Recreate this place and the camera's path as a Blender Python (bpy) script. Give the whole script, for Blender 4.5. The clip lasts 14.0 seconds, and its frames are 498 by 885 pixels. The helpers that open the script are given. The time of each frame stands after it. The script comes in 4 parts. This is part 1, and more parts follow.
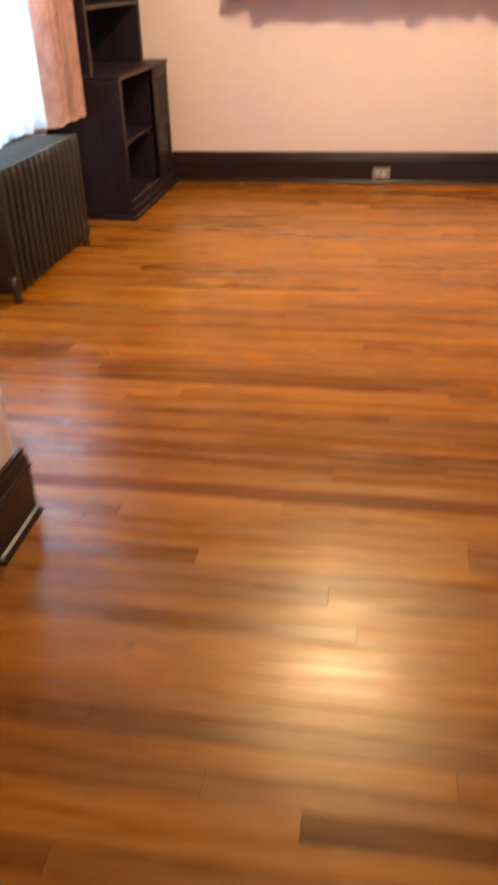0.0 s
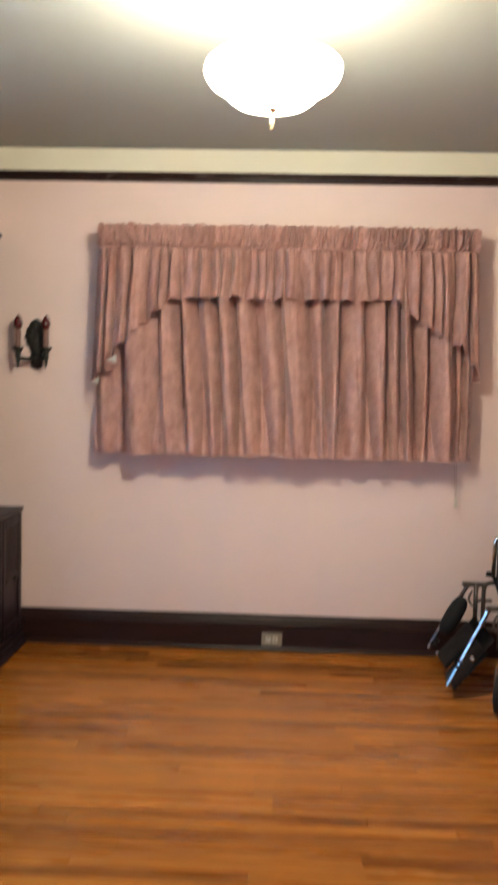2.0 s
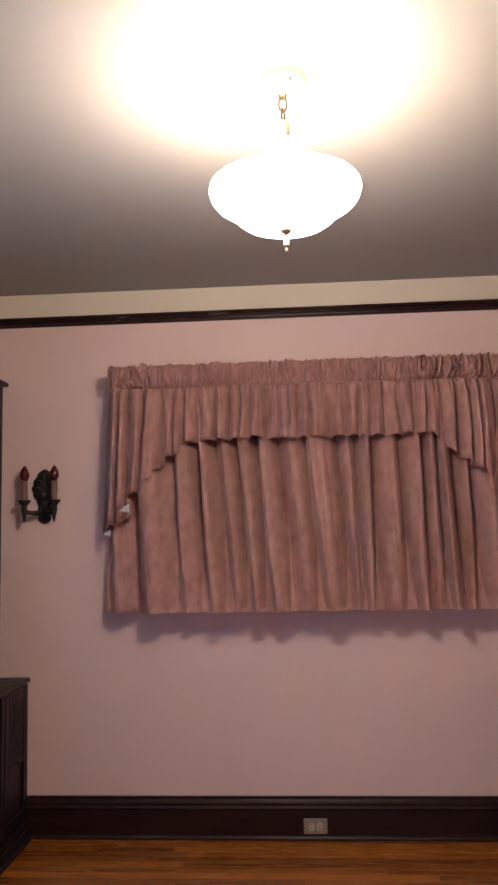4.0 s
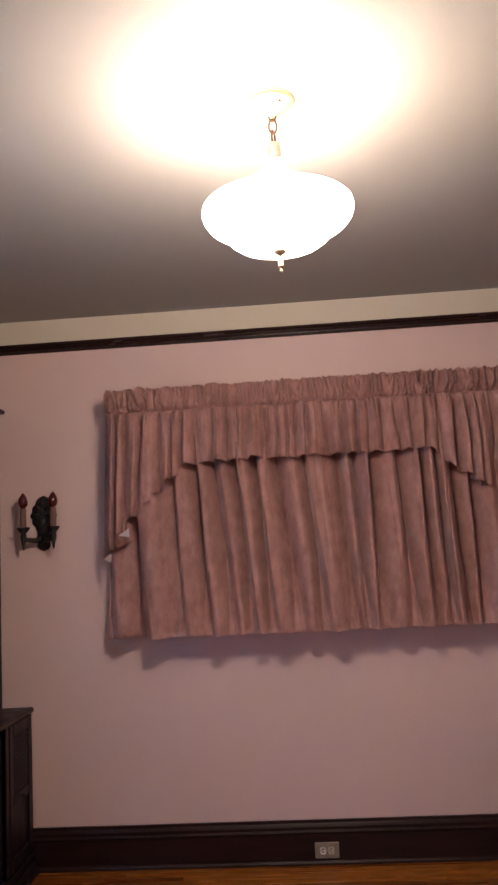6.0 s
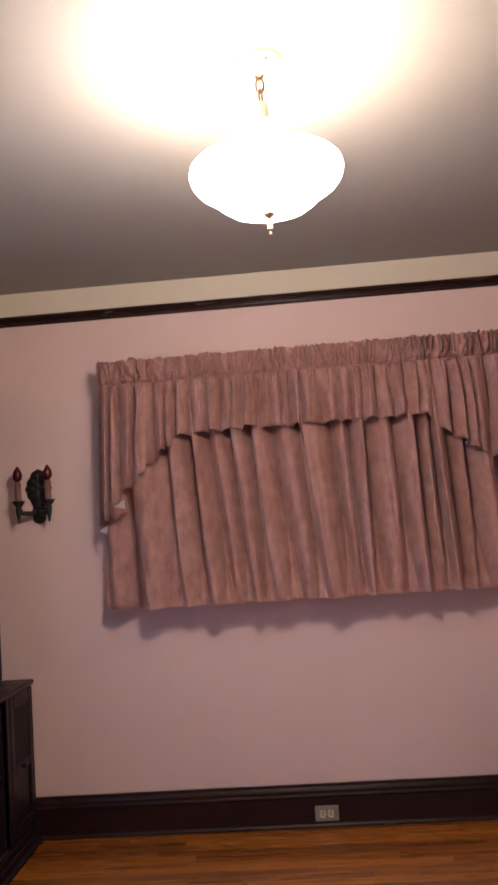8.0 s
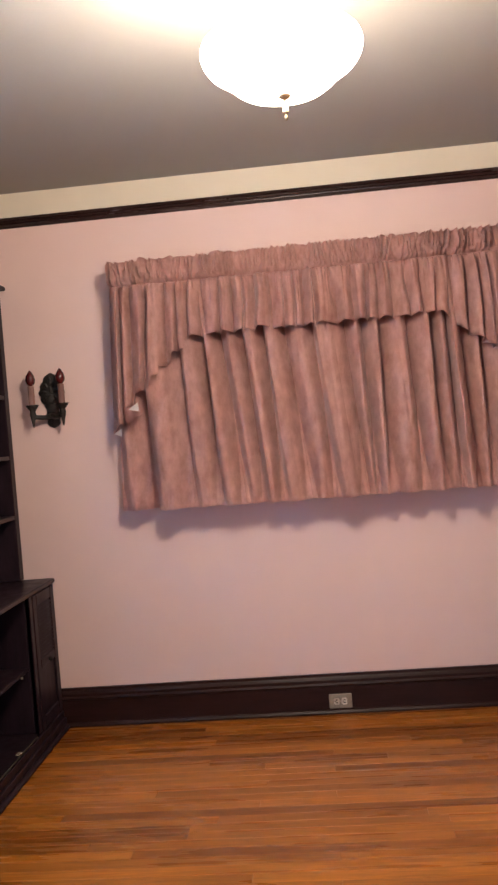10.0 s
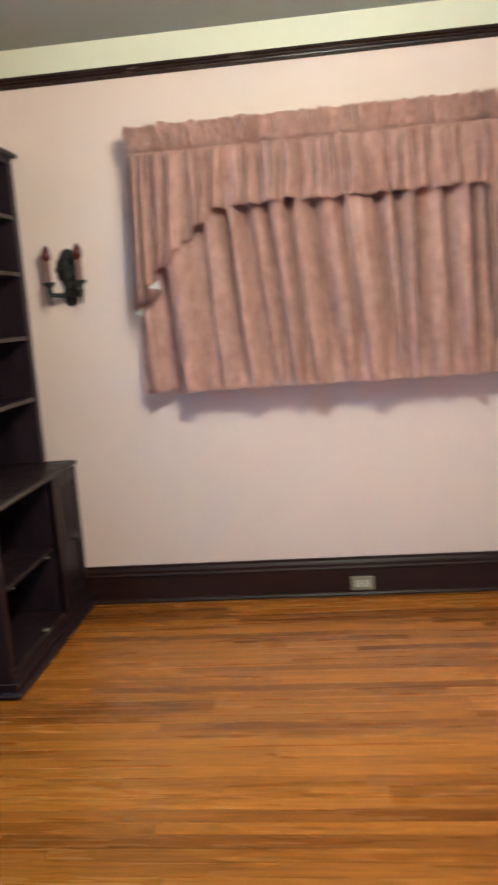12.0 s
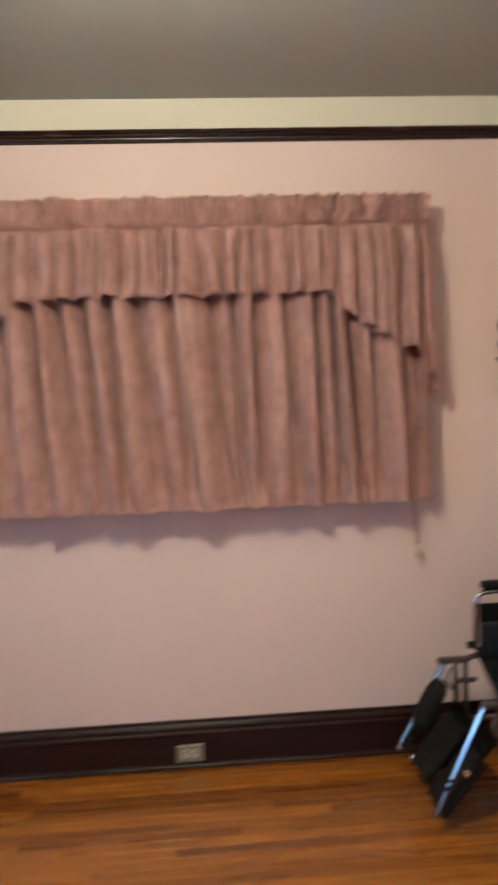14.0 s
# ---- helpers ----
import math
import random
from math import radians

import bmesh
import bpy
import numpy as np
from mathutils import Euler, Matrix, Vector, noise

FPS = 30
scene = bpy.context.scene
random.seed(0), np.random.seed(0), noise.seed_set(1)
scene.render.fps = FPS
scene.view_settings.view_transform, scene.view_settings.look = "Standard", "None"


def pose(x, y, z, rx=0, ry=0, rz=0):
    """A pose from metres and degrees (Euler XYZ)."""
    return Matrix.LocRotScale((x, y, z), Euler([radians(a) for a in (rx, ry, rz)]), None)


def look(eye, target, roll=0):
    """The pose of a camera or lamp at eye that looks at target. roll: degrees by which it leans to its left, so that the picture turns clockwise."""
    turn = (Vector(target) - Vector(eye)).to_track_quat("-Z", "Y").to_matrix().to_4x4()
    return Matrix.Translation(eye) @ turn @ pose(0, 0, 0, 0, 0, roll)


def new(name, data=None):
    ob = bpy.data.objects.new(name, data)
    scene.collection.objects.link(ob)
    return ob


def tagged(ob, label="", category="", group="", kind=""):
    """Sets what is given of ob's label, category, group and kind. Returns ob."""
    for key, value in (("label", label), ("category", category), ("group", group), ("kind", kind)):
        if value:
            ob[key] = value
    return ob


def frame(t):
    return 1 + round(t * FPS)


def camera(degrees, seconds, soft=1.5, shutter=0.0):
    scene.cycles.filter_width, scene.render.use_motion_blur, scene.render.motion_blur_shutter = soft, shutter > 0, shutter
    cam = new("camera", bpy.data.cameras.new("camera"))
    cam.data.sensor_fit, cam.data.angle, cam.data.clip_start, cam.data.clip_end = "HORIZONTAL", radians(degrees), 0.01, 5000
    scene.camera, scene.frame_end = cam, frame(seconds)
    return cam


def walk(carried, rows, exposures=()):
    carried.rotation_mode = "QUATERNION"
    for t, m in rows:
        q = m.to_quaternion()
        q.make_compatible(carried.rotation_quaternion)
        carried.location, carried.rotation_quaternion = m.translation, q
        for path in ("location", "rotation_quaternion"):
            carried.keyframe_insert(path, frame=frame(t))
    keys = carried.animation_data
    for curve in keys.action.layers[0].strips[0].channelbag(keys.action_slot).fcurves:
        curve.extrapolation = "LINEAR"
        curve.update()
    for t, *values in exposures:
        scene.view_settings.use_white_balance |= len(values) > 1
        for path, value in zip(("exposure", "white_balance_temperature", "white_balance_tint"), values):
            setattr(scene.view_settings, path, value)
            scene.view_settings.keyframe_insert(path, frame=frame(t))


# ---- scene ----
cam = camera(34.5, 14.0, soft=2.5, shutter=0.7)
PATH = [
    (0, (0.063, -5.609, 1.223), (-0.246, -3.908, 0.218), -1.8),
    (0.5, (0.046, -5.314, 1.24), (-0.18, -3.511, 0.406), -0.4),
    (1, (0.07, -4.941, 1.291), (-0.153, -3.036, 0.722), -1.5),
    (1.5, (0.042, -4.684, 1.343), (-0.191, -2.724, 1.021), 0.0),
    (2, (0.005, -4.447, 1.443), (-0.066, -2.452, 1.318), 1.3),
    (2.5, (0.021, -4.325, 1.456), (-0.01, -2.326, 1.505), 0.0),
    (3, (0.051, -4.183, 1.452), (-0.019, -2.193, 1.64), -2.1),
    (3.5, (0.002, -4.085, 1.477), (-0.13, -2.1, 1.689), -1.1),
    (6, (-0.015, -4.06, 1.506), (-0.14, -2.08, 1.765), -3.0),
    (6.5, (-0.026, -4.052, 1.504), (-0.126, -2.072, 1.771), -3.3),
    (7, (-0.004, -4.045, 1.508), (-0.111, -2.066, 1.772), -3.6),
    (9.5, (-0.021, -4.039, 1.448), (-0.165, -2.044, 1.45), -4.5),
    (10, (-0.031, -4.03, 1.457), (-0.192, -2.037, 1.423), -4.6),
    (10.5, (-0.017, -4.038, 1.455), (-0.089, -2.039, 1.421), -3.7),
    (11, (-0.037, -3.97, 1.427), (0.056, -1.983, 1.221), -3.0),
    (11.5, (-0.08, -3.973, 1.43), (-0.074, -1.999, 1.112), -3.2),
    (12, (-0.074, -3.927, 1.456), (-0.298, -1.966, 1.133), -4.3),
    (12.5, (-0.014, -3.743, 1.386), (-0.506, -1.815, 1.188), -6.0),
    (13, (0.044, -3.622, 1.369), (-0.478, -1.696, 1.24), -6.6),
    (13.5, (0.102, -3.505, 1.387), (-0.151, -1.524, 1.292), -4.6),
    (14, (0.047, -3.323, 1.493), (0.198, -1.33, 1.406), -2.2),
]

# ---- world, window daylight, lamp ----
EXPOSURES = [(0.0, 1.35, 7300, 12), (0.5, 1.26, 7000, 10), (1.0, 1.21, 6600, 7), (1.5, 1.03, 5200, -5), (2.0, 0.81, 5500, 0), (2.5, 0.29, 5450, 7), (3.0, -0.19, 5650, 15), (3.5, -0.1, 5800, 24), (7.0, -0.34, 5900, 28), (9.5, 0.59, 5800, 25), (10.0, 0.63, 5850, 21), (10.5, 0.58, 5450, 8), (11.0, 0.63, 5400, -2), (11.5, 0.62, 5400, -7), (12.0, 1.04, 5050, -9), (12.5, 1.01, 5000, -8), (13.0, 1.08, 5050, -6), (13.5, 0.94, 5100, -2), (14.0, 0.54, 5550, 2)]
walk(cam, [(t, look(eye, target, roll)) for t, eye, target, roll in PATH], EXPOSURES)

world = bpy.data.worlds.new("sky")
scene.world = world
world.use_nodes = True
_nt = world.node_tree
_sky = _nt.nodes.new("ShaderNodeTexSky")
_sky.sky_type, _sky.sun_disc = "NISHITA", False
_sky.sun_elevation, _sky.sun_rotation = radians(40), radians(100)
_nt.links.new(_sky.outputs[0], _nt.nodes["Background"].inputs[0])
_nt.nodes["Background"].inputs[1].default_value = 0.1

# plan of the room (metres)
XL, XR, YB, YF, ZC = -1.88, 1.95, 0.0, -4.0, 2.757   # left, right, back, front wall faces, ceiling
WT = 0.16                                             # wall thickness
OPX0, OPX1, OPZ = -0.835, 1.05, 2.2                   # opening to the next room
HX0, HX1, HY = -2.6, 2.6, -7.6                        # next room
LAMP = (-0.036, -1.925)
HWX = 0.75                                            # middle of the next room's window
WIN = (-2.78, -1.58, 0.72, 2.15)                      # left window: y0, y1, z0, z1


def area(name, m, sx, sy, watts, color):
    d = bpy.data.lights.new(name, "AREA")
    d.shape, d.size, d.size_y, d.energy, d.color = "RECTANGLE", sx, sy, watts, color
    ob = new(name, d)
    ob.matrix_world = m
    return ob


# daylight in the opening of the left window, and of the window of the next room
area("window_daylight", look((XL - WT - 0.05, (WIN[0] + WIN[1]) / 2, (WIN[2] + WIN[3]) / 2), (0, (WIN[0] + WIN[1]) / 2, 1.2)), 1.18, 1.4, 49, (0.52, 0.72, 1.0))
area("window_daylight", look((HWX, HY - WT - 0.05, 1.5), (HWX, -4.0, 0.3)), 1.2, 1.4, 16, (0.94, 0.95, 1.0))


def point(name, loc, watts, color, r):
    d = bpy.data.lights.new(name, "POINT")
    d.energy, d.color, d.shadow_soft_size = watts, color, r
    ob = new(name, d)
    ob.location = loc
    return ob


WARM = (1.0, 0.815, 0.56)
point("bulb_light", (LAMP[0] - 0.075, LAMP[1] - 0.02, 2.463), 36.0, WARM, 0.09)
BOWL_GLOW = 21.0


# ---- materials ----
def mat(name, base, rough=0.5, metal=0.0, var=0.12, scale=6.0, stretch=(1, 1, 1), fine=60.0, bump=0.0, hue=None, coat=0.0, sheen=0.0, island=0.0, spec=0.5, rvar=0.08):
    """Two scales of noise on colour, roughness and relief, in metres."""
    m = bpy.data.materials.new(name)
    m.use_nodes = True
    nt = m.node_tree
    N, L = nt.nodes, nt.links
    b = N["Principled BSDF"]
    geo = N.new("ShaderNodeNewGeometry")
    mp = N.new("ShaderNodeVectorMath")
    mp.operation = "MULTIPLY"
    L.new(geo.outputs["Position"], mp.inputs[0])
    mp.inputs[1].default_value = stretch
    vec = mp.outputs[0]
    if island:
        oi = N.new("ShaderNodeObjectInfo")
        add = N.new("ShaderNodeMath")
        add.operation = "ADD"
        L.new(oi.outputs["Random"], add.inputs[0])
        L.new(geo.outputs["Random Per Island"], add.inputs[1])
        fr = N.new("ShaderNodeMath")
        fr.operation = "FRACT"
        L.new(add.outputs[0], fr.inputs[0])
        sc = N.new("ShaderNodeVectorMath")
        sc.operation = "SCALE"
        sc.inputs[0].default_value = (17.0, 29.0, 11.0)
        L.new(fr.outputs[0], sc.inputs["Scale"])
        ad2 = N.new("ShaderNodeVectorMath")
        ad2.operation = "ADD"
        L.new(vec, ad2.inputs[0])
        L.new(sc.outputs[0], ad2.inputs[1])
        vec = ad2.outputs[0]
    n1, n2 = N.new("ShaderNodeTexNoise"), N.new("ShaderNodeTexNoise")
    for n, s, d in ((n1, scale, 3.0), (n2, fine, 4.0)):
        n.inputs["Scale"].default_value, n.inputs["Detail"].default_value, n.inputs["Roughness"].default_value = s, d, 0.6
        L.new(vec, n.inputs["Vector"])
    mix = N.new("ShaderNodeMath")
    mix.operation = "ADD"
    h = N.new("ShaderNodeMath")
    h.operation = "MULTIPLY"
    h.inputs[1].default_value = 0.6
    L.new(n2.outputs["Fac"], h.inputs[0])
    L.new(n1.outputs["Fac"], mix.inputs[0])
    L.new(h.outputs[0], mix.inputs[1])
    last = mix.outputs[0]
    mid, span = 0.8, 0.34
    if island:
        tone = N.new("ShaderNodeMath")
        tone.operation = "MULTIPLY_ADD"
        L.new(fr.outputs[0], tone.inputs[0])
        tone.inputs[1].default_value = island
        L.new(last, tone.inputs[2])
        last, mid = tone.outputs[0], 0.8 + island / 2
        span = 0.34 + island / 2
    rng = N.new("ShaderNodeMapRange")
    rng.inputs[1].default_value, rng.inputs[2].default_value = mid - span, mid + span
    L.new(last, rng.inputs[0])
    ramp = N.new("ShaderNodeMix")
    ramp.data_type = "RGBA"
    lo = tuple(c * (1 - var) for c in base) + (1,)
    hi = tuple(min(1.0, c * (1 + var)) for c in (hue or base)) + (1,)
    ramp.inputs[6].default_value, ramp.inputs[7].default_value = lo, hi
    L.new(rng.outputs[0], ramp.inputs[0])
    L.new(ramp.outputs[2], b.inputs["Base Color"])
    rr = N.new("ShaderNodeMapRange")
    rr.inputs[1].default_value, rr.inputs[2].default_value = 0.3, 0.7
    rr.inputs[3].default_value, rr.inputs[4].default_value = max(0.02, rough - rvar), min(1, rough + rvar)
    L.new(n1.outputs["Fac"], rr.inputs[0])
    L.new(rr.outputs[0], b.inputs["Roughness"])
    b.inputs["Metallic"].default_value = metal
    b.inputs["Specular IOR Level"].default_value = spec
    if coat:
        b.inputs["Coat Weight"].default_value, b.inputs["Coat Roughness"].default_value = coat, 0.2
    if sheen:
        b.inputs["Sheen Weight"].default_value, b.inputs["Sheen Roughness"].default_value = sheen, 0.4
    if bump:
        bp = N.new("ShaderNodeBump")
        bp.inputs["Strength"].default_value, bp.inputs["Distance"].default_value = 1.0, bump
        L.new(mix.outputs[0], bp.inputs["Height"])
        L.new(bp.outputs[0], b.inputs["Normal"])
    return m


def glow(name, color, strength):
    m = bpy.data.materials.new(name)
    m.use_nodes = True
    b = m.node_tree.nodes["Principled BSDF"]
    b.inputs["Base Color"].default_value = (0.85, 0.82, 0.75, 1)
    b.inputs["Roughness"].default_value = 0.3
    b.inputs["Emission Color"].default_value = (*color, 1)
    b.inputs["Emission Strength"].default_value = strength
    return m


RAILWOOD = mat("polished_dark_rail", (0.022, 0.010, 0.009), 0.24, var=0.4, scale=3, stretch=(1, 9, 9), fine=30, spec=0.5, rvar=0.05)
PAINT = mat("wall_paint", (0.680, 0.520, 0.474), 0.6, var=0.05, scale=1.6, fine=220, bump=0.0006)
FRIEZE = mat("cream_paint", (0.67, 0.625, 0.495), 0.6, var=0.03, scale=1.6, fine=200, bump=0.0005)
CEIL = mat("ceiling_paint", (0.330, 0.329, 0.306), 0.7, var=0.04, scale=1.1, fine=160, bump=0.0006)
DARKWOOD = mat("dark_stained_wood", (0.020, 0.0078, 0.0068), 0.34, var=0.5, scale=3, stretch=(1, 9, 9), fine=30, spec=0.26, rvar=0.03)
CASEWOOD = mat("espresso_wood", (0.0165, 0.0090, 0.0130), 0.44, var=0.5, scale=3, stretch=(7, 7, 1), fine=26, bump=0.0002, spec=0.24)
CASEEDGE = mat("worn_shelf_edge", (0.045, 0.030, 0.028), 0.5, var=0.4, scale=9, stretch=(6, 1, 6), fine=60, bump=0.0003)
FLOORWOOD = mat("varnished_strip_wood", (0.156, 0.0375, 0.0042), 0.29, var=0.36, scale=0.9, stretch=(1.0, 14, 14), fine=5, hue=(0.325, 0.112, 0.0112), bump=0.00035, island=0.75, spec=0.52, rvar=0.10)
FLOORDARK = mat("dark_threshold_wood", (0.19, 0.055, 0.008), 0.34, var=0.25, scale=0.9, stretch=(1.0, 14, 14), fine=5, bump=0.00012, spec=0.15, rvar=0.05)


def knots(m, size, reach):
    """Sparse small dark marks in a wood material."""
    N, L = m.node_tree.nodes, m.node_tree.links
    b = N["Principled BSDF"]
    was = b.inputs["Base Color"].links[0].from_socket
    geo, sc, vo, rg, mx = N.new("ShaderNodeNewGeometry"), N.new("ShaderNodeVectorMath"), N.new("ShaderNodeTexVoronoi"), N.new("ShaderNodeMapRange"), N.new("ShaderNodeMix")
    sc.operation = "MULTIPLY"
    sc.inputs[1].default_value = (1.0, 0.55, 0.0)
    vo.inputs["Scale"].default_value = size
    L.new(geo.outputs["Position"], sc.inputs[0])
    L.new(sc.outputs[0], vo.inputs["Vector"])
    L.new(vo.outputs["Distance"], rg.inputs[0])
    rg.inputs[1].default_value, rg.inputs[2].default_value, rg.inputs[3].default_value, rg.inputs[4].default_value = reach * 0.5, reach, 0.25, 1.0
    mx.data_type, mx.blend_type = "RGBA", "MULTIPLY"
    mx.inputs[0].default_value = 1.0
    L.new(was, mx.inputs[6])
    L.new(rg.outputs[0], mx.inputs[7])
    L.new(mx.outputs[2], b.inputs["Base Color"])


def grain(m, along, across, depth):
    """Fine dark pore lines along the boards, over a wood material."""
    N, L = m.node_tree.nodes, m.node_tree.links
    b = N["Principled BSDF"]
    was = b.inputs["Base Color"].links[0].from_socket
    geo, oi, sc, off, no, rg, mx = N.new("ShaderNodeNewGeometry"), N.new("ShaderNodeObjectInfo"), N.new("ShaderNodeVectorMath"), N.new("ShaderNodeVectorMath"), N.new("ShaderNodeTexNoise"), N.new("ShaderNodeMapRange"), N.new("ShaderNodeMix")
    sc.operation, off.operation = "MULTIPLY", "ADD"
    sc.inputs[1].default_value = (along, across, 1.0)
    L.new(geo.outputs["Position"], sc.inputs[0])
    L.new(sc.outputs[0], off.inputs[0])
    L.new(oi.outputs["Random"], off.inputs[1])
    no.inputs["Scale"].default_value, no.inputs["Detail"].default_value, no.inputs["Roughness"].default_value = 1.0, 5.0, 0.65
    no.inputs["Distortion"].default_value = 0.9
    L.new(off.outputs[0], no.inputs["Vector"])
    L.new(no.outputs["Fac"], rg.inputs[0])
    rg.inputs[1].default_value, rg.inputs[2].default_value, rg.inputs[3].default_value, rg.inputs[4].default_value = 0.36, 0.62, 1.0 - depth, 1.0 + depth * 0.6
    mx.data_type, mx.blend_type, mx.clamp_result = "RGBA", "MULTIPLY", False
    mx.inputs[0].default_value = 1.0
    L.new(was, mx.inputs[6])
    L.new(rg.outputs[0], mx.inputs[7])
    L.new(mx.outputs[2], b.inputs["Base Color"])


FLOORWOOD.node_tree.nodes["Principled BSDF"].inputs["Specular Tint"].default_value = (1.0, 0.80, 0.55, 1)
grain(FLOORWOOD, 5.0, 80.0, 0.28)
knots(FLOORWOOD, 3.0, 0.030)
UNDER = mat("dark_subfloor", (0.05, 0.02, 0.008), 0.7)
FABRIC = mat("rose_slub_fabric", (0.565, 0.312, 0.255), 0.85, var=0.13, scale=20, stretch=(1, 0.3, 0.5), fine=38, bump=0.0003, hue=(0.70, 0.455, 0.408), sheen=0.25, spec=0.2)
LINING = mat("white_lining", (0.82, 0.80, 0.76), 0.8, var=0.05)
IRON = mat("bronze_radiator_paint", (0.056, 0.045, 0.033), 0.36, metal=0.35, var=0.35, scale=14, fine=120, bump=0.0006)
CHROME = mat("chrome_tube", (0.70, 0.71, 0.73), 0.16, metal=1.0, var=0.08, scale=20)
STEEL = mat("bright_steel_tube", (0.30, 0.31, 0.33), 0.2, metal=1.0, var=0.1, scale=20)
FRAMEMETAL = mat("brown_frame_metal", (0.11, 0.088, 0.078), 0.35, metal=0.7, var=0.25, scale=25)
VINYL = mat("black_vinyl", (0.0042, 0.0042, 0.005), 0.6, spec=0.25, var=0.3, scale=18, fine=150, bump=0.0005)
NAVY = mat("navy_vinyl", (0.006, 0.009, 0.016), 0.55, var=0.3, scale=10, fine=150, bump=0.0005)
RUBBER = mat("grey_black_rubber", (0.009, 0.009, 0.010), 0.7, spec=0.25, var=0.3, scale=30)
FOAM = mat("dark_grey_padding", (0.010, 0.010, 0.012), 0.8, spec=0.25, var=0.3, scale=20, fine=200, bump=0.0008)
CASTIRON = mat("dark_cast_bronze", (0.026, 0.0245, 0.022), 0.55, metal=0.5, var=0.5, scale=40, fine=160, bump=0.001)
CANDLE = mat("tan_candle_sleeve", (0.17, 0.088, 0.072), 0.6, var=0.15, scale=50)
REDGLASS = mat("red_flame_glass", (0.07, 0.008, 0.009), 0.12, var=0.25, scale=50, coat=0.5)
BRASS = mat("aged_brass", (0.60, 0.52, 0.40), 0.42, metal=1.0, var=0.25, scale=40)
PLATE = mat("stone_grey_plate", (0.25, 0.215, 0.165), 0.45, var=0.12, scale=40)
SOCKET = mat("ivory_socket", (0.56, 0.50, 0.41), 0.4, var=0.06, scale=40)
SLOT = mat("dark_slot", (0.01, 0.01, 0.01), 0.7)
CHAIN = mat("dark_bronze_chain", (0.10, 0.065, 0.04), 0.4, metal=0.6, var=0.3, scale=60)
FINIAL = mat("dark_aged_brass", (0.36, 0.27, 0.16), 0.34, metal=1.0, var=0.3, scale=60)
CANOPY = mat("cream_canopy_enamel", (0.33, 0.26, 0.13), 0.35, var=0.06, scale=20)
CORDMAT = mat("pale_cord", (0.40, 0.27, 0.23), 0.8, var=0.1, scale=60)
WHITEWOOD = mat("white_window_paint", (0.8, 0.8, 0.78), 0.4, var=0.04)
BOWLGLASS = glow("frosted_lamp_glass", (1.0, 0.80, 0.55), BOWL_GLOW)

SHEER = bpy.data.materials.new("sheer_voile")
SHEER.use_nodes = True
_n = SHEER.node_tree.nodes
_b = _n["Principled BSDF"]
_b.inputs["Base Color"].default_value, _b.inputs["Roughness"].default_value = (0.9, 0.92, 0.93, 1), 0.8
_tr, _mx, _tp, _mx2 = _n.new("ShaderNodeBsdfTranslucent"), _n.new("ShaderNodeMixShader"), _n.new("ShaderNodeBsdfTransparent"), _n.new("ShaderNodeMixShader")
_tr.inputs[0].default_value = (0.72, 0.90, 1.0, 1)
_mx.inputs[0].default_value, _mx2.inputs[0].default_value = 0.6, 0.12
_k = SHEER.node_tree.links
_k.new(_b.outputs[0], _mx.inputs[1]), _k.new(_tr.outputs[0], _mx.inputs[2])
_k.new(_mx.outputs[0], _mx2.inputs[1]), _k.new(_tp.outputs[0], _mx2.inputs[2])
_k.new(_mx2.outputs[0], _n["Material Output"].inputs[0])

GLASS = bpy.data.materials.new("window_glass")
GLASS.use_nodes = True
_b = GLASS.node_tree.nodes["Principled BSDF"]
_b.inputs["Transmission Weight"].default_value, _b.inputs["Roughness"].default_value, _b.inputs["IOR"].default_value = 1.0, 0.02, 1.45


# ---- mesh helpers ----
def mesh(name, bm, material, smooth=False):
    me = bpy.data.meshes.new(name)
    bmesh.ops.recalc_face_normals(bm, faces=bm.faces)
    bm.to_mesh(me)
    bm.free()
    me.materials.append(material)
    if smooth:
        for p in me.polygons:
            p.use_smooth = True
    return me


def part(name, bm, material, parent, label="", smooth=False):
    """One mesh object under a thing or a part."""
    ob = new(name, mesh(name, bm, material, smooth))
    ob.parent = parent
    ob.matrix_parent_inverse = parent.matrix_world.inverted() if parent.parent is None else Matrix()
    return tagged(ob, label) if label else ob


def thing(name, label, category, at=(0, 0, 0), group=""):
    ob = new(name)
    ob.location = at
    bpy.context.view_layer.update()
    return tagged(ob, label, category, group)


def structure(name, bm, material, label="", smooth=False):
    return tagged(new(name, mesh(name, bm, material, smooth)), label, kind="structure")


def box(x0, x1, y0, y1, z0, z1, bevel=0.0, bm=None, seg=1):
    bm = bm or bmesh.new()
    r = bmesh.ops.create_cube(bm, size=1.0, matrix=Matrix.LocRotScale(((x0 + x1) / 2, (y0 + y1) / 2, (z0 + z1) / 2), None, (x1 - x0, y1 - y0, z1 - z0)))
    if bevel:
        edges = list({e for v in r["verts"] for e in v.link_edges})
        bmesh.ops.bevel(bm, geom=edges, offset=bevel, segments=seg, profile=0.6, affect="EDGES")
    return bm


def sweep(rows, close_u=True, caps=True, bm=None):
    """Faces between rings of points."""
    bm = bm or bmesh.new()
    vs = [[bm.verts.new(p) for p in r] for r in rows]
    n = len(rows[0])
    for a, b in zip(vs, vs[1:]):
        for i in range(n if close_u else n - 1):
            bm.faces.new((a[i], a[(i + 1) % n], b[(i + 1) % n], b[i]))
    if caps and close_u:
        bm.faces.new(vs[0][::-1])
        bm.faces.new(vs[-1])
    return bm


